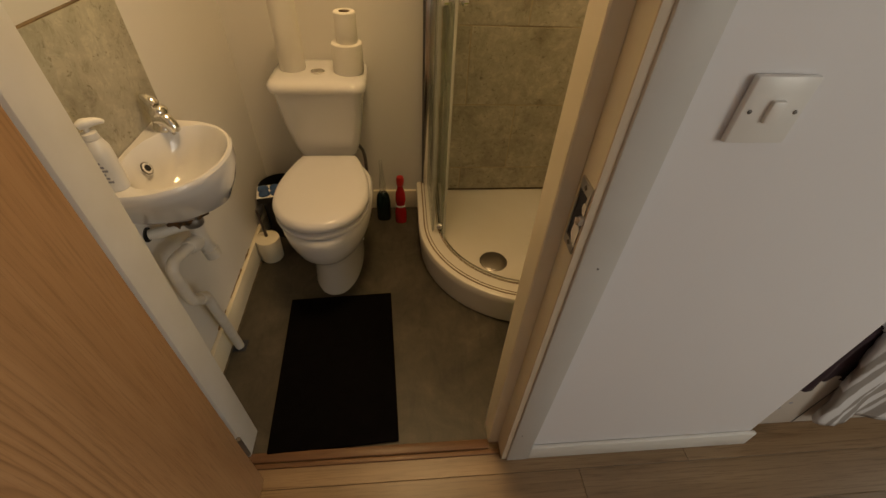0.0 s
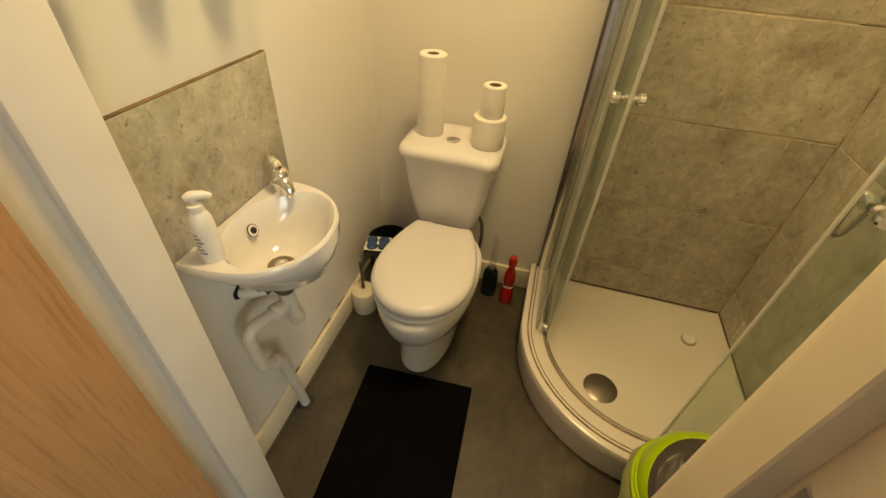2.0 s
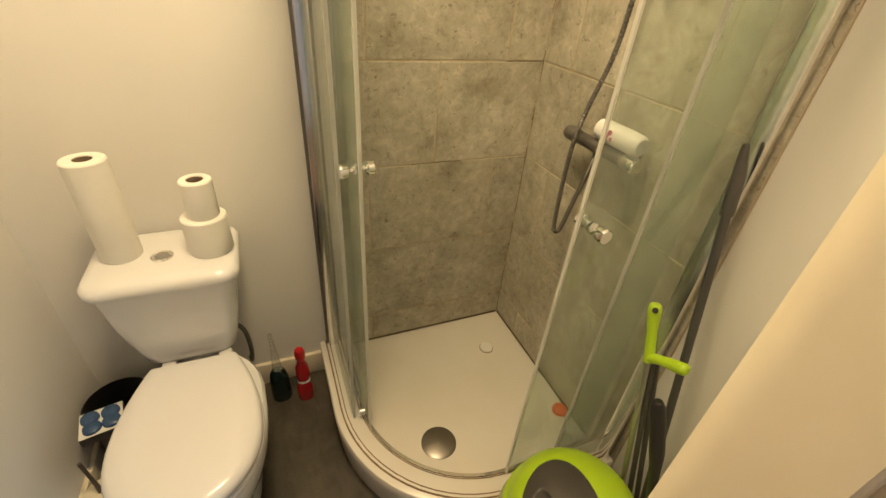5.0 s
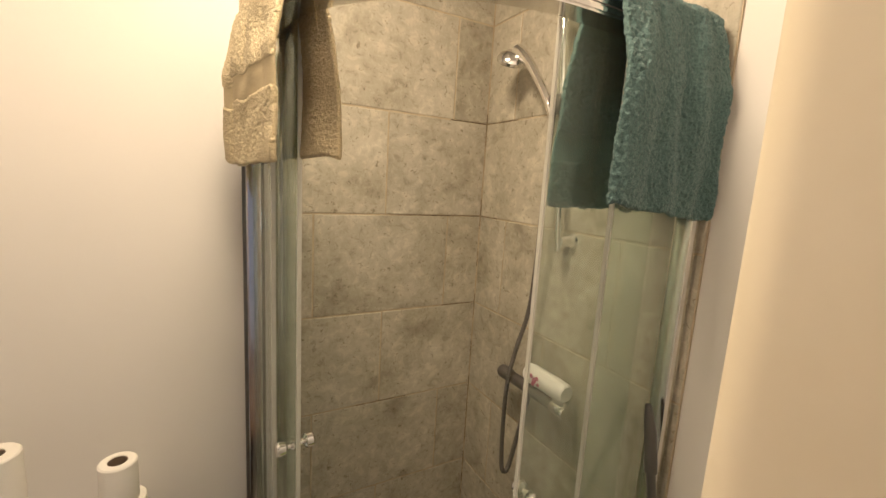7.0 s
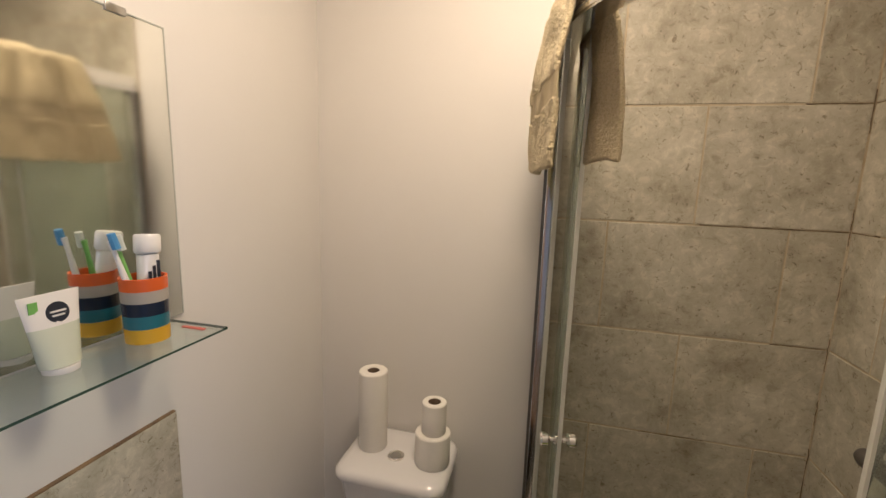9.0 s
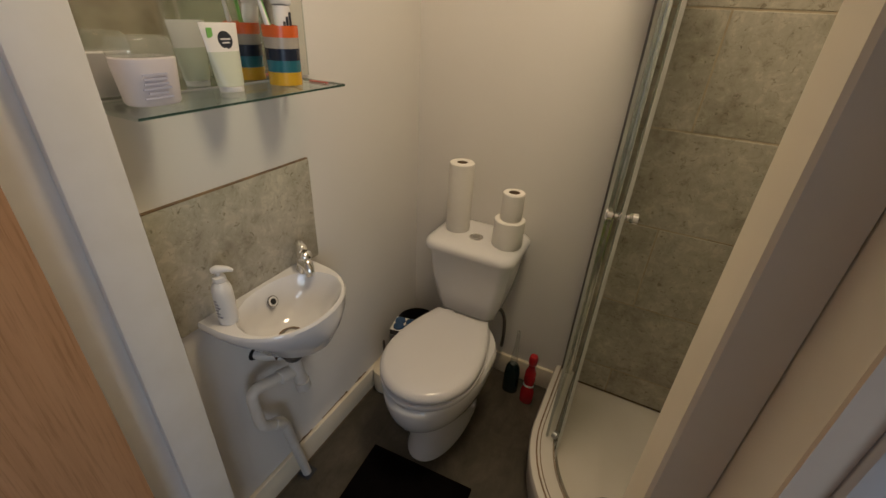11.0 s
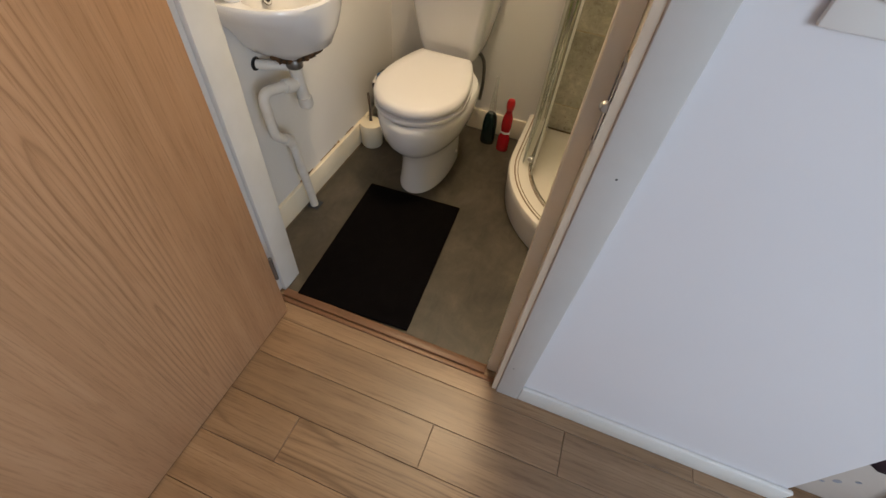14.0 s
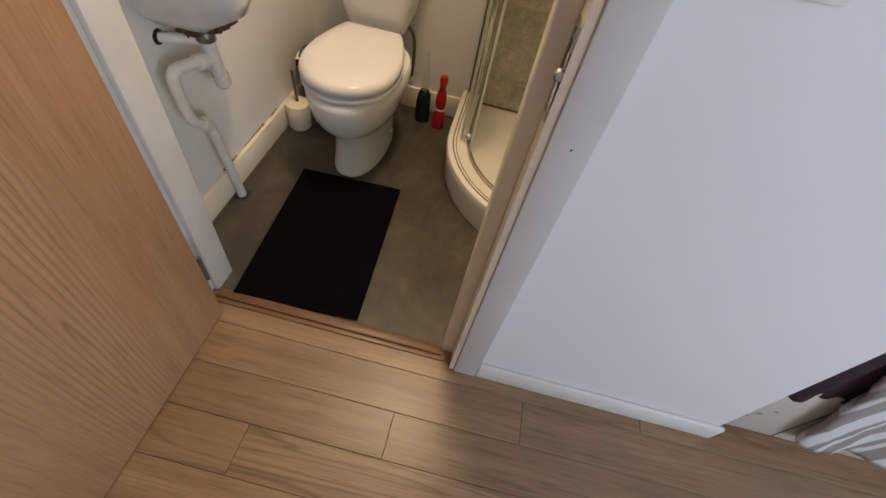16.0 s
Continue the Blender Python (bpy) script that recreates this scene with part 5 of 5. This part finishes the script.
for z, w in ((0.0895, 0.010), (0.0835, 0.008)):
    part("badge_bar", boxed(TX0 + 0.0140, TX0 + 0.0152, TY + 0.002 - w, TY + 0.002 + w, ST + z - 0.0012, ST + z + 0.0014), WHITEP, tube_t, smooth=False)
part("green_mark", boxed(TX0 + 0.0100, TX0 + 0.0112, TY - 0.031, TY - 0.020, ST + 0.092, ST + 0.108), GREENINK, tube_t, smooth=False)
for z, c in ((0.066, GREYINK), (0.052, GREYINK), (0.046, GREYINK), (0.028, GREENINK), (0.023, GREENINK)):
    part("print_bar", boxed(TX0 + 0.0265 - z * 0.19, TX0 + 0.0276 - z * 0.19, TY - 0.010, TY + 0.012, ST + z, ST + z + 0.0028), c, tube_t, smooth=False)

pot = thing("cotton_bud_tub", "white oval tub with clear domed lid", "tub", (-0.035, -0.978, ST))


def tub_ring(rx, ry, z, n=32):
    return [(-0.035 + rx * math.copysign(abs(math.cos(2 * math.pi * i / n)) ** 0.75, math.cos(2 * math.pi * i / n)), -0.978 + ry * math.copysign(abs(math.sin(2 * math.pi * i / n)) ** 0.75, math.sin(2 * math.pi * i / n)), ST + z) for i in range(n)]


TUBW = plain("milky_plastic", (0.72, 0.68, 0.70), (0.66, 0.62, 0.66), 0.3, scale=10, bump=0.02)
part("tub", rings(bmesh.new(), [tub_ring(0.028, 0.037, 0.0), tub_ring(0.031, 0.040, 0.004), tub_ring(0.034, 0.045, 0.060), tub_ring(0.034, 0.045, 0.068), tub_ring(0.030, 0.041, 0.070)]), TUBW, pot)
part("lid", rings(bmesh.new(), [tub_ring(0.034, 0.045, 0.0705), tub_ring(0.035, 0.046, 0.074), tub_ring(0.0335, 0.043, 0.091), tub_ring(0.028, 0.037, 0.098), tub_ring(0.012, 0.017, 0.0995)]), LIDP, pot, "clear domed lid")
for k in range(6):
    w = 0.022 - 0.004 * (k % 3 == 1) - 0.003 * (k % 2)
    part("print_bar", boxed(-0.0028 + 0.0005 * k, -0.0010 + 0.0005 * k, -0.986 - w, -0.986 + w, ST + 0.012 + 0.0068 * k, ST + 0.0148 + 0.0068 * k), BLUEINK, pot, smooth=False)
single("nail_file", boxed(-0.03, 0.02, -0.628, -0.620, ST, ST + 0.003, 0.001), plain("pink_plastic", (0.6, 0.16, 0.12), rough=0.4), "small pink and steel tweezers on the shelf", "tweezers", at=(-0.005, -0.624, ST))

# ---- soap dispenser on the basin ----
SB = Vector((-0.036, -0.945, 0.777))
disp = thing("soap_dispenser", "white pump hand soap bottle on the basin edge", "soap dispenser", SB)
part("bottle", lathe([(0, 0), (0.0195, 0), (0.0212, 0.004), (0.0212, 0.075), (0.0205, 0.088), (0.0165, 0.099), (0.0140, 0.105), (0, 0.105)], SB, 28), WHITEP, disp)
part("collar", lathe([(0, 0), (0.0135, 0), (0.0140, 0.003), (0.0130, 0.012), (0.009, 0.014), (0, 0.014)], SB + Vector((0, 0, 0.1055)), 24), WHITEP, disp)
part("pump", tube([SB + Vector((0, 0, 0.1197)), SB + Vector((0, 0, 0.130))], 0.0045, 12), WHITEP, disp)
part("nozzle", tube([SB + Vector((-0.008, -0.008, 0.1315)), SB + Vector((0, 0, 0.134)), SB + Vector((0.014, 0.012, 0.1335)), SB + Vector((0.023, 0.020, 0.129))], [0.006, 0.0095, 0.007, 0.003], 14, smooth_steps=4), WHITEP, disp)
for k in range(6):
    part("print_bar", boxed(SB.x - 0.004, SB.x + 0.010 - 0.003 * (k % 3), SB.y - 0.0214, SB.y - 0.0185, SB.z + 0.022 + 0.008 * k, SB.z + 0.0262 + 0.008 * k), GREYINK, disp, smooth=False)


# ---- paper rolls on the cistern ----
def paper_roll(x, y, z, r, h, label, core=0.019):
    root = thing("paper_roll", label, "paper roll", (x, y, z), "rolls on the cistern")
    bm = bmesh.new()
    prof = [(core, 0), (r - 0.002, 0), (r, 0.003), (r, h * 0.5), (r * 0.996, h - 0.003), (r - 0.003, h), (core, h)]
    loops = [[Vector((x + q * math.cos(2 * math.pi * i / 40), y + q * math.sin(2 * math.pi * i / 40), z + hz)) for i in range(40)] for q, hz in prof]
    part("paper", rings(bm, loops, closed=True), PAPER, root)
    bm = bmesh.new()
    loops = [[Vector((x + q * math.cos(2 * math.pi * i / 28), y + q * math.sin(2 * math.pi * i / 28), z + hz)) for i in range(28)] for q, hz in ((core - 0.0015, 0.0005), (core - 0.0002, 0.0005), (core - 0.0002, h - 0.002), (core - 0.0015, h - 0.002))]
    part("core", rings(bm, loops, closed=True), CARD, root, "brown cardboard core")
    # Black disc inside the open core stands in for the shade down there.
    part("core_dark_disc", lathe([(0, 0), (core - 0.002, 0), (core - 0.002, 0.001), (0, 0.001)], (x, y, z + h * 0.35), 20), BLACK, root)


paper_roll(0.147, -0.128, 0.7135, 0.0435, 0.250, "tall white kitchen paper roll standing on the cistern")
paper_roll(0.345, -0.150, 0.7135, 0.052, 0.098, "white toilet roll standing on the cistern")
paper_roll(0.348, -0.152, 0.812, 0.036, 0.095, "part-used white toilet roll on top of another")

# ---- beside the toilet ----
brush = thing("toilet_brush", "cream toilet brush pot with dark handle beside the toilet", "toilet brush", (-0.040, -0.345, 0))
part("pot", lathe([(0, 0), (0.042, 0), (0.046, 0.006), (0.049, 0.10), (0.047, 0.108), (0.030, 0.114), (0.018, 0.116), (0, 0.116)], (-0.040, -0.345, 0), 30), CREAM, brush)
part("handle", tube([(-0.040, -0.345, 0.117), (-0.046, -0.338, 0.17), (-0.054, -0.330, 0.235)], [0.007, 0.0045, 0.005], 12, smooth_steps=4), plain("brown_plastic", (0.10, 0.075, 0.06), rough=0.4), brush)
bin2 = thing("pedal_bin", "small black waste bin beside the toilet", "bin", (-0.010, -0.165, 0))
part("body", lathe([(0, 0), (0.070, 0), (0.078, 0.006), (0.086, 0.225), (0.088, 0.235), (0.084, 0.237), (0.080, 0.10), (0, 0.10)], (-0.002, -0.150, 0), 36), BLACK, bin2)
boxo = thing("tablet_box", "open carton of blue toilet tablets on the black bin", "carton", (-0.02, -0.215, 0.24))
m = pose(-0.022, -0.222, 0.226, 0, 0, 12)
for nm, a, mt in (("carton", (-0.050, 0.050, -0.045, 0.045, 0.0, 0.026, 0.002), BLACK), ("printed_top", (-0.0495, 0.0495, -0.044, 0.044, 0.0265, 0.0275), WHITEP)):
    bm = boxed(*a)
    bmesh.ops.transform(bm, matrix=m, verts=bm.verts)
    part(nm, bm, mt, boxo)
BLUEP = plain("blue_print", (0.02, 0.05, 0.13), (0.05, 0.11, 0.24), 0.25, scale=30)
for k, (x, y) in enumerate(((-0.025, 0.018), (0.022, 0.018), (-0.02, -0.018), (0.024, -0.016))):
    bm = lathe([(0, 0), (0.0225, 0), (0.021, 0.007), (0.012, 0.012), (0, 0.013)], (x, y, 0.0276), 20)
    bmesh.ops.transform(bm, matrix=m, verts=bm.verts)
    part("tablet", bm, BLUEP, boxo, "dark blue moulded tablet")


def bottle(name, label, x, y, prof, mt, cap=None, lean=0.0):
    root = thing(name, label, "bottle", (x, y, 0), "bottles by the wall")
    tilt = pose(0, 0, 0, lean)
    squash = Matrix.Diagonal((1.15, 0.8, 1, 1))
    part("body", lathe(prof, (x, y, 0.001), 26, tilt @ squash), mt, root)
    if cap:
        part("cap", lathe(cap[0], (x, y, 0.001), 22, tilt), cap[1], root)
    return root


b1 = bottle("cleaner_bottle", "red bottle of cleaner standing on the floor", 0.510, -0.122, [(0, 0), (0.022, 0), (0.024, 0.006), (0.0235, 0.065), (0.018, 0.084), (0.0172, 0.105), (0.0205, 0.122), (0.019, 0.165), (0.0115, 0.192), (0.0105, 0.205), (0, 0.205)], REDL, ([(0, 0.2055), (0.015, 0.2055), (0.017, 0.214), (0.018, 0.236), (0.014, 0.250), (0, 0.254)], plain("red_cap", (0.5, 0.015, 0.02), rough=0.3)))
# White ring painted on in place of the glare at the bottle's neck.
part("label", lathe([(0.0180, 0.090), (0.0186, 0.090), (0.0186, 0.099), (0.0180, 0.099)], (0.510, -0.122, 0.001), 20, Matrix.Diagonal((1.15, 0.8, 1, 1))), WHITEP, b1)
b2 = bottle("toilet_cleaner", "dark green bottle with a clear tall neck", 0.430, -0.096, [(0, 0), (0.027, 0), (0.029, 0.006), (0.028, 0.10), (0.024, 0.135), (0.016, 0.152), (0, 0.154)], DARKG)
part("neck", tube([(0.430, -0.096, 0.155), (0.430, -0.094, 0.20), (0.429, -0.089, 0.25), (0.427, -0.084, 0.312)], [0.016, 0.014, 0.009, 0.006], 16, smooth_steps=4), LIDP, b2, "clear plastic neck")

# ---- lime bin, mop and pole in the corner by the door ----
BX, BY = 1.040, -0.905
lime = thing("swing_bin", "lime green bin with grey swing lid and liner", "bin", (BX, BY, 0))
part("body", lathe([(0, 0), (0.118, 0), (0.124, 0.006), (0.150, 0.28), (0.152, 0.30), (0, 0.30)], (BX, BY, 0.001), 44), LIME, lime)
bm = lathe([(0.146, 0.235), (0.160, 0.24), (0.168, 0.27), (0.160, 0.302), (0.150, 0.306)], (BX, BY, 0.001), 60)
for v in bm.verts:
    v.co += Vector((v.co.x - BX, v.co.y - BY, 0)).normalized() * 0.008 * noise.noise(v.co * 22)
    v.co.z += 0.010 * noise.noise(v.co * 15)
part("liner", bm, BAG, lime, "crumpled liner folded over the edge")
for nm, r0, z0, z1 in (("rim", 0.161, 0.300, 0.318), ("rim_lip", 0.156, 0.318, 0.330)):
    part(nm, lathe([(r0 - 0.02, z0), (r0 - 0.003, z0), (r0, z0 + 0.004), (r0, z1 - 0.004), (r0 - 0.004, z1), (r0 - 0.02, z1)], (BX, BY, 0.001), 48), LIME, lime)
flap_axis = Vector((-0.55, -0.22, 0.80)).normalized()
right = Vector((0.947, -0.322, 0.0))
side_a = (right - flap_axis * right.dot(flap_axis)).normalized()
side_b = flap_axis.cross(side_a)


def lid_point(d, s):
    return Vector((BX + 0.152 * d.x * s, BY + 0.152 * d.y * s, 0.330 + 0.120 * d.z * s))


SEG = 96
flap_loops, dome_loops = [], []
edge = []
for i in range(SEG):
    a = 2 * math.pi * i / SEG
    w = side_a * (0.60 * math.cos(a)) + side_b * (0.84 * math.sin(a))
    edge.append((math.asin(w.length), w.normalized()))
for k in range(1, 41):
    f = k / 40 * 1.02
    loop = []
    for i, (top_angle, u) in enumerate(edge):
        p, q = f * math.cos(2 * math.pi * i / SEG), f * math.sin(2 * math.pi * i / SEG)
        e = ((p + 0.36) / 0.36) ** 2 + ((q + 0.05) / 0.52) ** 2
        s = 0.985 - (0.15 * (1 - e) ** 0.7 + 0.008 if e < 1 else 0.0)
        loop.append(lid_point(flap_axis * math.cos(f * top_angle) + u * math.sin(f * top_angle), s))
    flap_loops.append(loop)
for k in range(-1, 25):
    loop = []
    for top_angle, u in edge:
        last = math.atan2(flap_axis.z, -u.z)
        phi = top_angle + (last - top_angle) * max(k, 0) / 24
        loop.append(lid_point(flap_axis * math.cos(phi) + u * math.sin(phi), 0.965 if k < 0 else 1.0))
    dome_loops.append(loop)
part("dome", rings(bmesh.new(), dome_loops, False, False), LIME, lime, sharp=50)
part("swing_flap", rings(bmesh.new(), flap_loops, True, False), SILVERP, lime, "grey metallic swing flap", sharp=50)

mop = thing("spray_mop", "lime and grey twist mop leaning in the corner", "mop", (1.10, -0.95, 0))
part("lever", tube([(1.184, -0.780, 0.835), (1.183, -0.784, 0.822), (1.181, -0.800, 0.775), (1.180, -0.815, 0.730), (1.180, -0.820, 0.714)], [0.009, 0.0135, 0.0098, 0.0105, 0.0115], 16, smooth_steps=4), LIME, mop)
part("grip", tube([(1.180, -0.816, 0.722), (1.179, -0.846, 0.742), (1.179, -0.876, 0.758), (1.179, -0.890, 0.766), (1.179, -0.895, 0.768)], [0.0105, 0.0105, 0.0125, 0.012, 0.006], 16, smooth_steps=4), LIME, mop)
part("lever_hole", lathe([(0, 0), (0.006, 0), (0.006, 0.001), (0, 0.001)], (1.173, -0.791, 0.830), 14, turn_to((-0.75, -0.45, 0.45))), BLACK, mop)
for k, (dx, dy) in enumerate(((0, 0), (0.022, -0.012), (0.044, -0.020))):
    part("rod", tube([(1.181 + dx * 0.4, -0.818 + dy * 0.4, 0.713), (1.215 + dx, -0.905 + dy, 0.20), (1.22 + dx, -0.93 + dy, 0.012)], 0.0062, 10), GREYP if k else STEEL, mop, "slim grey rod")
pole = thing("mop_pole", "long dark grey pole leaning on the wall", "pole", (1.22, -0.96, 0))
part("pole", tube([(1.220, -1.000, 0.004), (1.285, -0.765, 1.03)], 0.0085, 14), GREYP, pole)
part("grip", tube([(1.284, -0.768, 1.015), (1.290, -0.752, 1.09), (1.292, -0.745, 1.110), (1.295, -0.736, 1.140)], [0.0125, 0.0118, 0.010, 0.006], 16), GREYP, pole)
dust = thing("dustpan_brush", "black long-handled brush standing in the corner", "brush", (1.20, -1.02, 0))
part("handle", tube([(1.185, -1.045, 0.02), (1.165, -1.010, 0.30), (1.143, -0.960, 0.52), (1.136, -0.940, 0.60), (1.128, -0.908, 0.690), (1.127, -0.902, 0.712)], [0.009, 0.009, 0.010, 0.0145, 0.0145, 0.007], 16, smooth_steps=4), BLACK, dust)
part("head", boxed(1.13, 1.28, -1.085, -1.02, 0.001, 0.075, 0.008), BLACK, dust)

# ---- bed beyond the wall's end ----
bed = thing("divan_bed", "pale divan bed base with mattress beside the wall", "bed", (2.5, -0.7, 0))
part("base", boxed(EAST_OUT + 0.014, 3.55, -1.182, 0.25, 0.0, 0.30, 0.012), SHEET, bed)
part("mattress", boxed(EAST_OUT + 0.05, 3.53, -1.15, 0.23, 0.302, 0.50, 0.04, 4), WHITEC, bed)
part("drawer_seam", boxed(1.742, 1.745, -1.1835, -1.1815, 0.01, 0.29), GREYP, bed, smooth=False)
for x, z, w in ((1.628, 0.120, 0.018), (1.612, 0.095, 0.010), (1.652, 0.150, 0.012)):
    part("stain", lathe([(0, 0), (w * 0.5, 0), (w * 0.5, 0.0006), (0, 0.0008)], (x, -1.1822, z), 9, pose(0, 0, 0, 90)), GREYINK, bed, "faint blue-grey mark")
dv = thing("duvet", "grey and white striped duvet hanging over the bed side", "duvet", (2.4, -1.2, 0.3))


def drape(x_edge, z_hem, width, y_face, rows, cols, folds, seed, z_top=0.53, over=0.6):
    """A cover that hangs down a bed's side and lies on its top; x_edge gives its end at each height."""
    bm = bmesh.new()
    grid = []
    for j in range(rows + 1):
        row = []
        for i in range(cols + 1):
            fx, s = i / cols, j / rows
            hem = z_hem + 0.03 * noise.noise(Vector((fx * 6, seed, 0)))
            drop = z_top - hem
            t = s * (drop + over)
            w = 0.010 * noise.noise(Vector((fx * folds, t * 4, seed))) + 0.004 * noise.noise(Vector((fx * folds * 3, t * 12, seed)))
            if t < drop:
                z, y = hem + t, y_face - 0.014 * math.sin(fx * folds * 1.3) * (1 - t / drop) + w
            else:
                z, y = z_top + 0.015 * min(1, (t - drop) / 0.1) + w * 1.5, y_face + (t - drop)
            row.append((x_edge(min(z, z_top)) + width * fx + 0.006 * noise.noise(Vector((t * 30, fx * 3, seed))), y, z))
        grid.append(row)
    vs = [[bm.verts.new(p) for p in r] for r in grid]
    for a, b in zip(vs, vs[1:]):
        for k in range(cols):
            bm.faces.new((a[k], a[k + 1], b[k + 1], b[k]))
    return bm


ob = part("cover", drape(lambda z: 1.640 + 0.26 * max(0.0, 0.50 - z), 0.075, 1.75, -1.213, 60, 110, 40, 2.0), STRIPE, dv, sharp=80)
md = ob.modifiers.new("thick", "SOLIDIFY")
md.thickness = 0.018
cu = thing("throw", "dark plum throw tucked between wall and duvet", "throw", (1.70, -1.19, 0.50))
ob = part("cover", drape(lambda z: EAST_OUT + 0.012, 0.275, 0.62, -1.192, 30, 50, 18, 6.0, 0.515, 0.5), PURPLE, cu, sharp=80)
md = ob.modifiers.new("thick", "SOLIDIFY")
md.thickness = 0.006
single("headboard", boxed(EAST_OUT + 0.001, EAST_OUT + 0.045, -1.16, 0.2, 0.301, 0.95, 0.01), BLACK, "black headboard against the wall", "headboard", at=(EAST_OUT + 0.02, -0.5, 0.301))

# ---- shower tiles, each on its wall ----
ROWS = [0.100, 0.223, 0.528, 0.833, 1.1385, 1.444, 1.7495, 2.055, TOP]
G = 0.0026


def tile_run(parent, axis, edges_odd, edges_even, place):
    o = ORIGIN[parent]
    shared = {}
    for r, (z0, z1) in enumerate(zip(ROWS, ROWS[1:])):
        edges = edges_odd if r % 2 else edges_even
        for a, b in zip(edges, edges[1:]):
            w, h = b - a - 2 * G, z1 - z0 - 2 * G
            key = (round(w, 4), round(h, 4))
            if key not in shared:
                bm = boxed(-w / 2, w / 2, -0.004, 0.004, -h / 2, h / 2, 0.0012, 1)
                shared[key] = mesh_of("tile", bm, TILE, False)
            t = new("tile", shared[key])
            t.parent = parent
            t.location = place((a + b) / 2, (z0 + z1) / 2) - o
            t.rotation_euler = (radians(random.uniform(-0.12, 0.12)), 0, axis + radians(random.uniform(-0.1, 0.1)))


TXL = 0.612
part("grout", boxed(TXL, EAST - 0.0005, -0.005, -0.0008, 0.10, TOP - 0.001), GROUT, wall_north, smooth=False)
part("grout", boxed(EAST - 0.005, EAST - 0.0008, -0.765, -0.0052, 0.10, TOP - 0.001), GROUT, wall_east, smooth=False)
tile_run(wall_north, 0, [TXL, 1.006, 1.3535], [TXL, 0.792, 1.225, 1.3535], lambda u, z: Vector((u, -0.0024, z)))
tile_run(wall_east, radians(90), [0.0065, 0.365, 0.765], [0.0065, 0.150, 0.583, 0.765], lambda u, z: Vector((EAST - 0.0024, -u, z)))
bm = tube([(EAST - 0.0075, -0.0075, z) for z in np.linspace(0.105, 1.45, 28)], [0.0025 + 0.0022 * abs(noise.noise(Vector((0, 0, z * 9)))) for z in np.linspace(0.105, 1.45, 28)], 7)
part("corner_joint", bm, GROUT, wall_north, "cream corner joint")
for z0, z1 in ((0.11, 0.40), (0.43, 0.56), (0.60, 0.86), (0.93, 1.00), (1.08, 1.17), (1.27, 1.33), (1.40, 1.50), (1.68, 1.78)):
    zs = np.linspace(z0, z1, 14)
    part("mould_patch", tube([(EAST - 0.0095 + 0.002 * noise.noise(Vector((z * 60, 0, 0))), -0.0095 + 0.002 * noise.noise(Vector((0, z * 60, 0))), z) for z in zs], [0.0006 + 0.0022 * abs(noise.noise(Vector((0, 3, z * 40)))) for z in zs], 7), MOULD, wall_north, "dark mould along the corner joint")
for x0, x1, z in ((1.215, 1.350, 1.7495), (1.02, 1.350, 1.444), (1.22, 1.345, 1.1385), (0.93, 1.10, 0.833)):
    xs = np.linspace(x0, x1, 16)
    part("mould_patch", tube([(x, -0.0058, z + 0.0012 * noise.noise(Vector((x * 50, 0, 0)))) for x in xs], [0.0005 + 0.0020 * abs(noise.noise(Vector((x * 45, 2, z)))) for x in xs], 6), MOULD, wall_north, "dark mould in a tile joint")
for y0, y1, z in ((-0.17, -0.012, 1.7495), (-0.10, -0.012, 1.444)):
    ys = np.linspace(y0, y1, 12)
    part("mould_patch", tube([(EAST - 0.0058, y, z + 0.0012 * noise.noise(Vector((0, y * 50, 0)))) for y in ys], [0.0005 + 0.0016 * abs(noise.noise(Vector((2, y * 45, z)))) for y in ys], 6), MOULD, wall_east, "dark mould in a tile joint")
part("mould_line", boxed(TXL + 0.06, EAST - 0.012, -0.0085, -0.0066, 0.0985, 0.1065), MOULD, wall_north, smooth=False)
part("mould_line", boxed(EAST - 0.0085, EAST - 0.0066, -0.66, -0.012, 0.0985, 0.1065), MOULD, wall_east, smooth=False)

# ---- hall floor planks ----
PW, PL = 0.118, 1.30
shared = {}
row_i = -1
yy = -1.2705 + PW
while yy > ROOM_S:
    y1, y0 = min(yy, -1.1765), max(yy - PW, ROOM_S)
    off = (1.016 - 0.339 * row_i) % PL
    x = LEFT - 0.1 - PL + (off - (LEFT - 0.1)) % PL
    while x < ROOM_E:
        x0, x1 = max(x, LEFT - 0.1), min(x + PL, ROOM_E)
        if x1 - x0 > 0.02:
            w, d = x1 - x0 - 0.0011, y1 - y0 - 0.0011
            key = (round(w, 4), round(d, 4))
            if key not in shared:
                shared[key] = mesh_of("plank", boxed(-w / 2, w / 2, -d / 2, d / 2, -0.008, 0.0, 0.0009, 1), PLANK, False)
            p = new("plank", shared[key])
            p.parent = sub
            p.location = ((x0 + x1) / 2, (y0 + y1) / 2, 0.0)
        x += PL
    row_i += 1
    yy -= PW
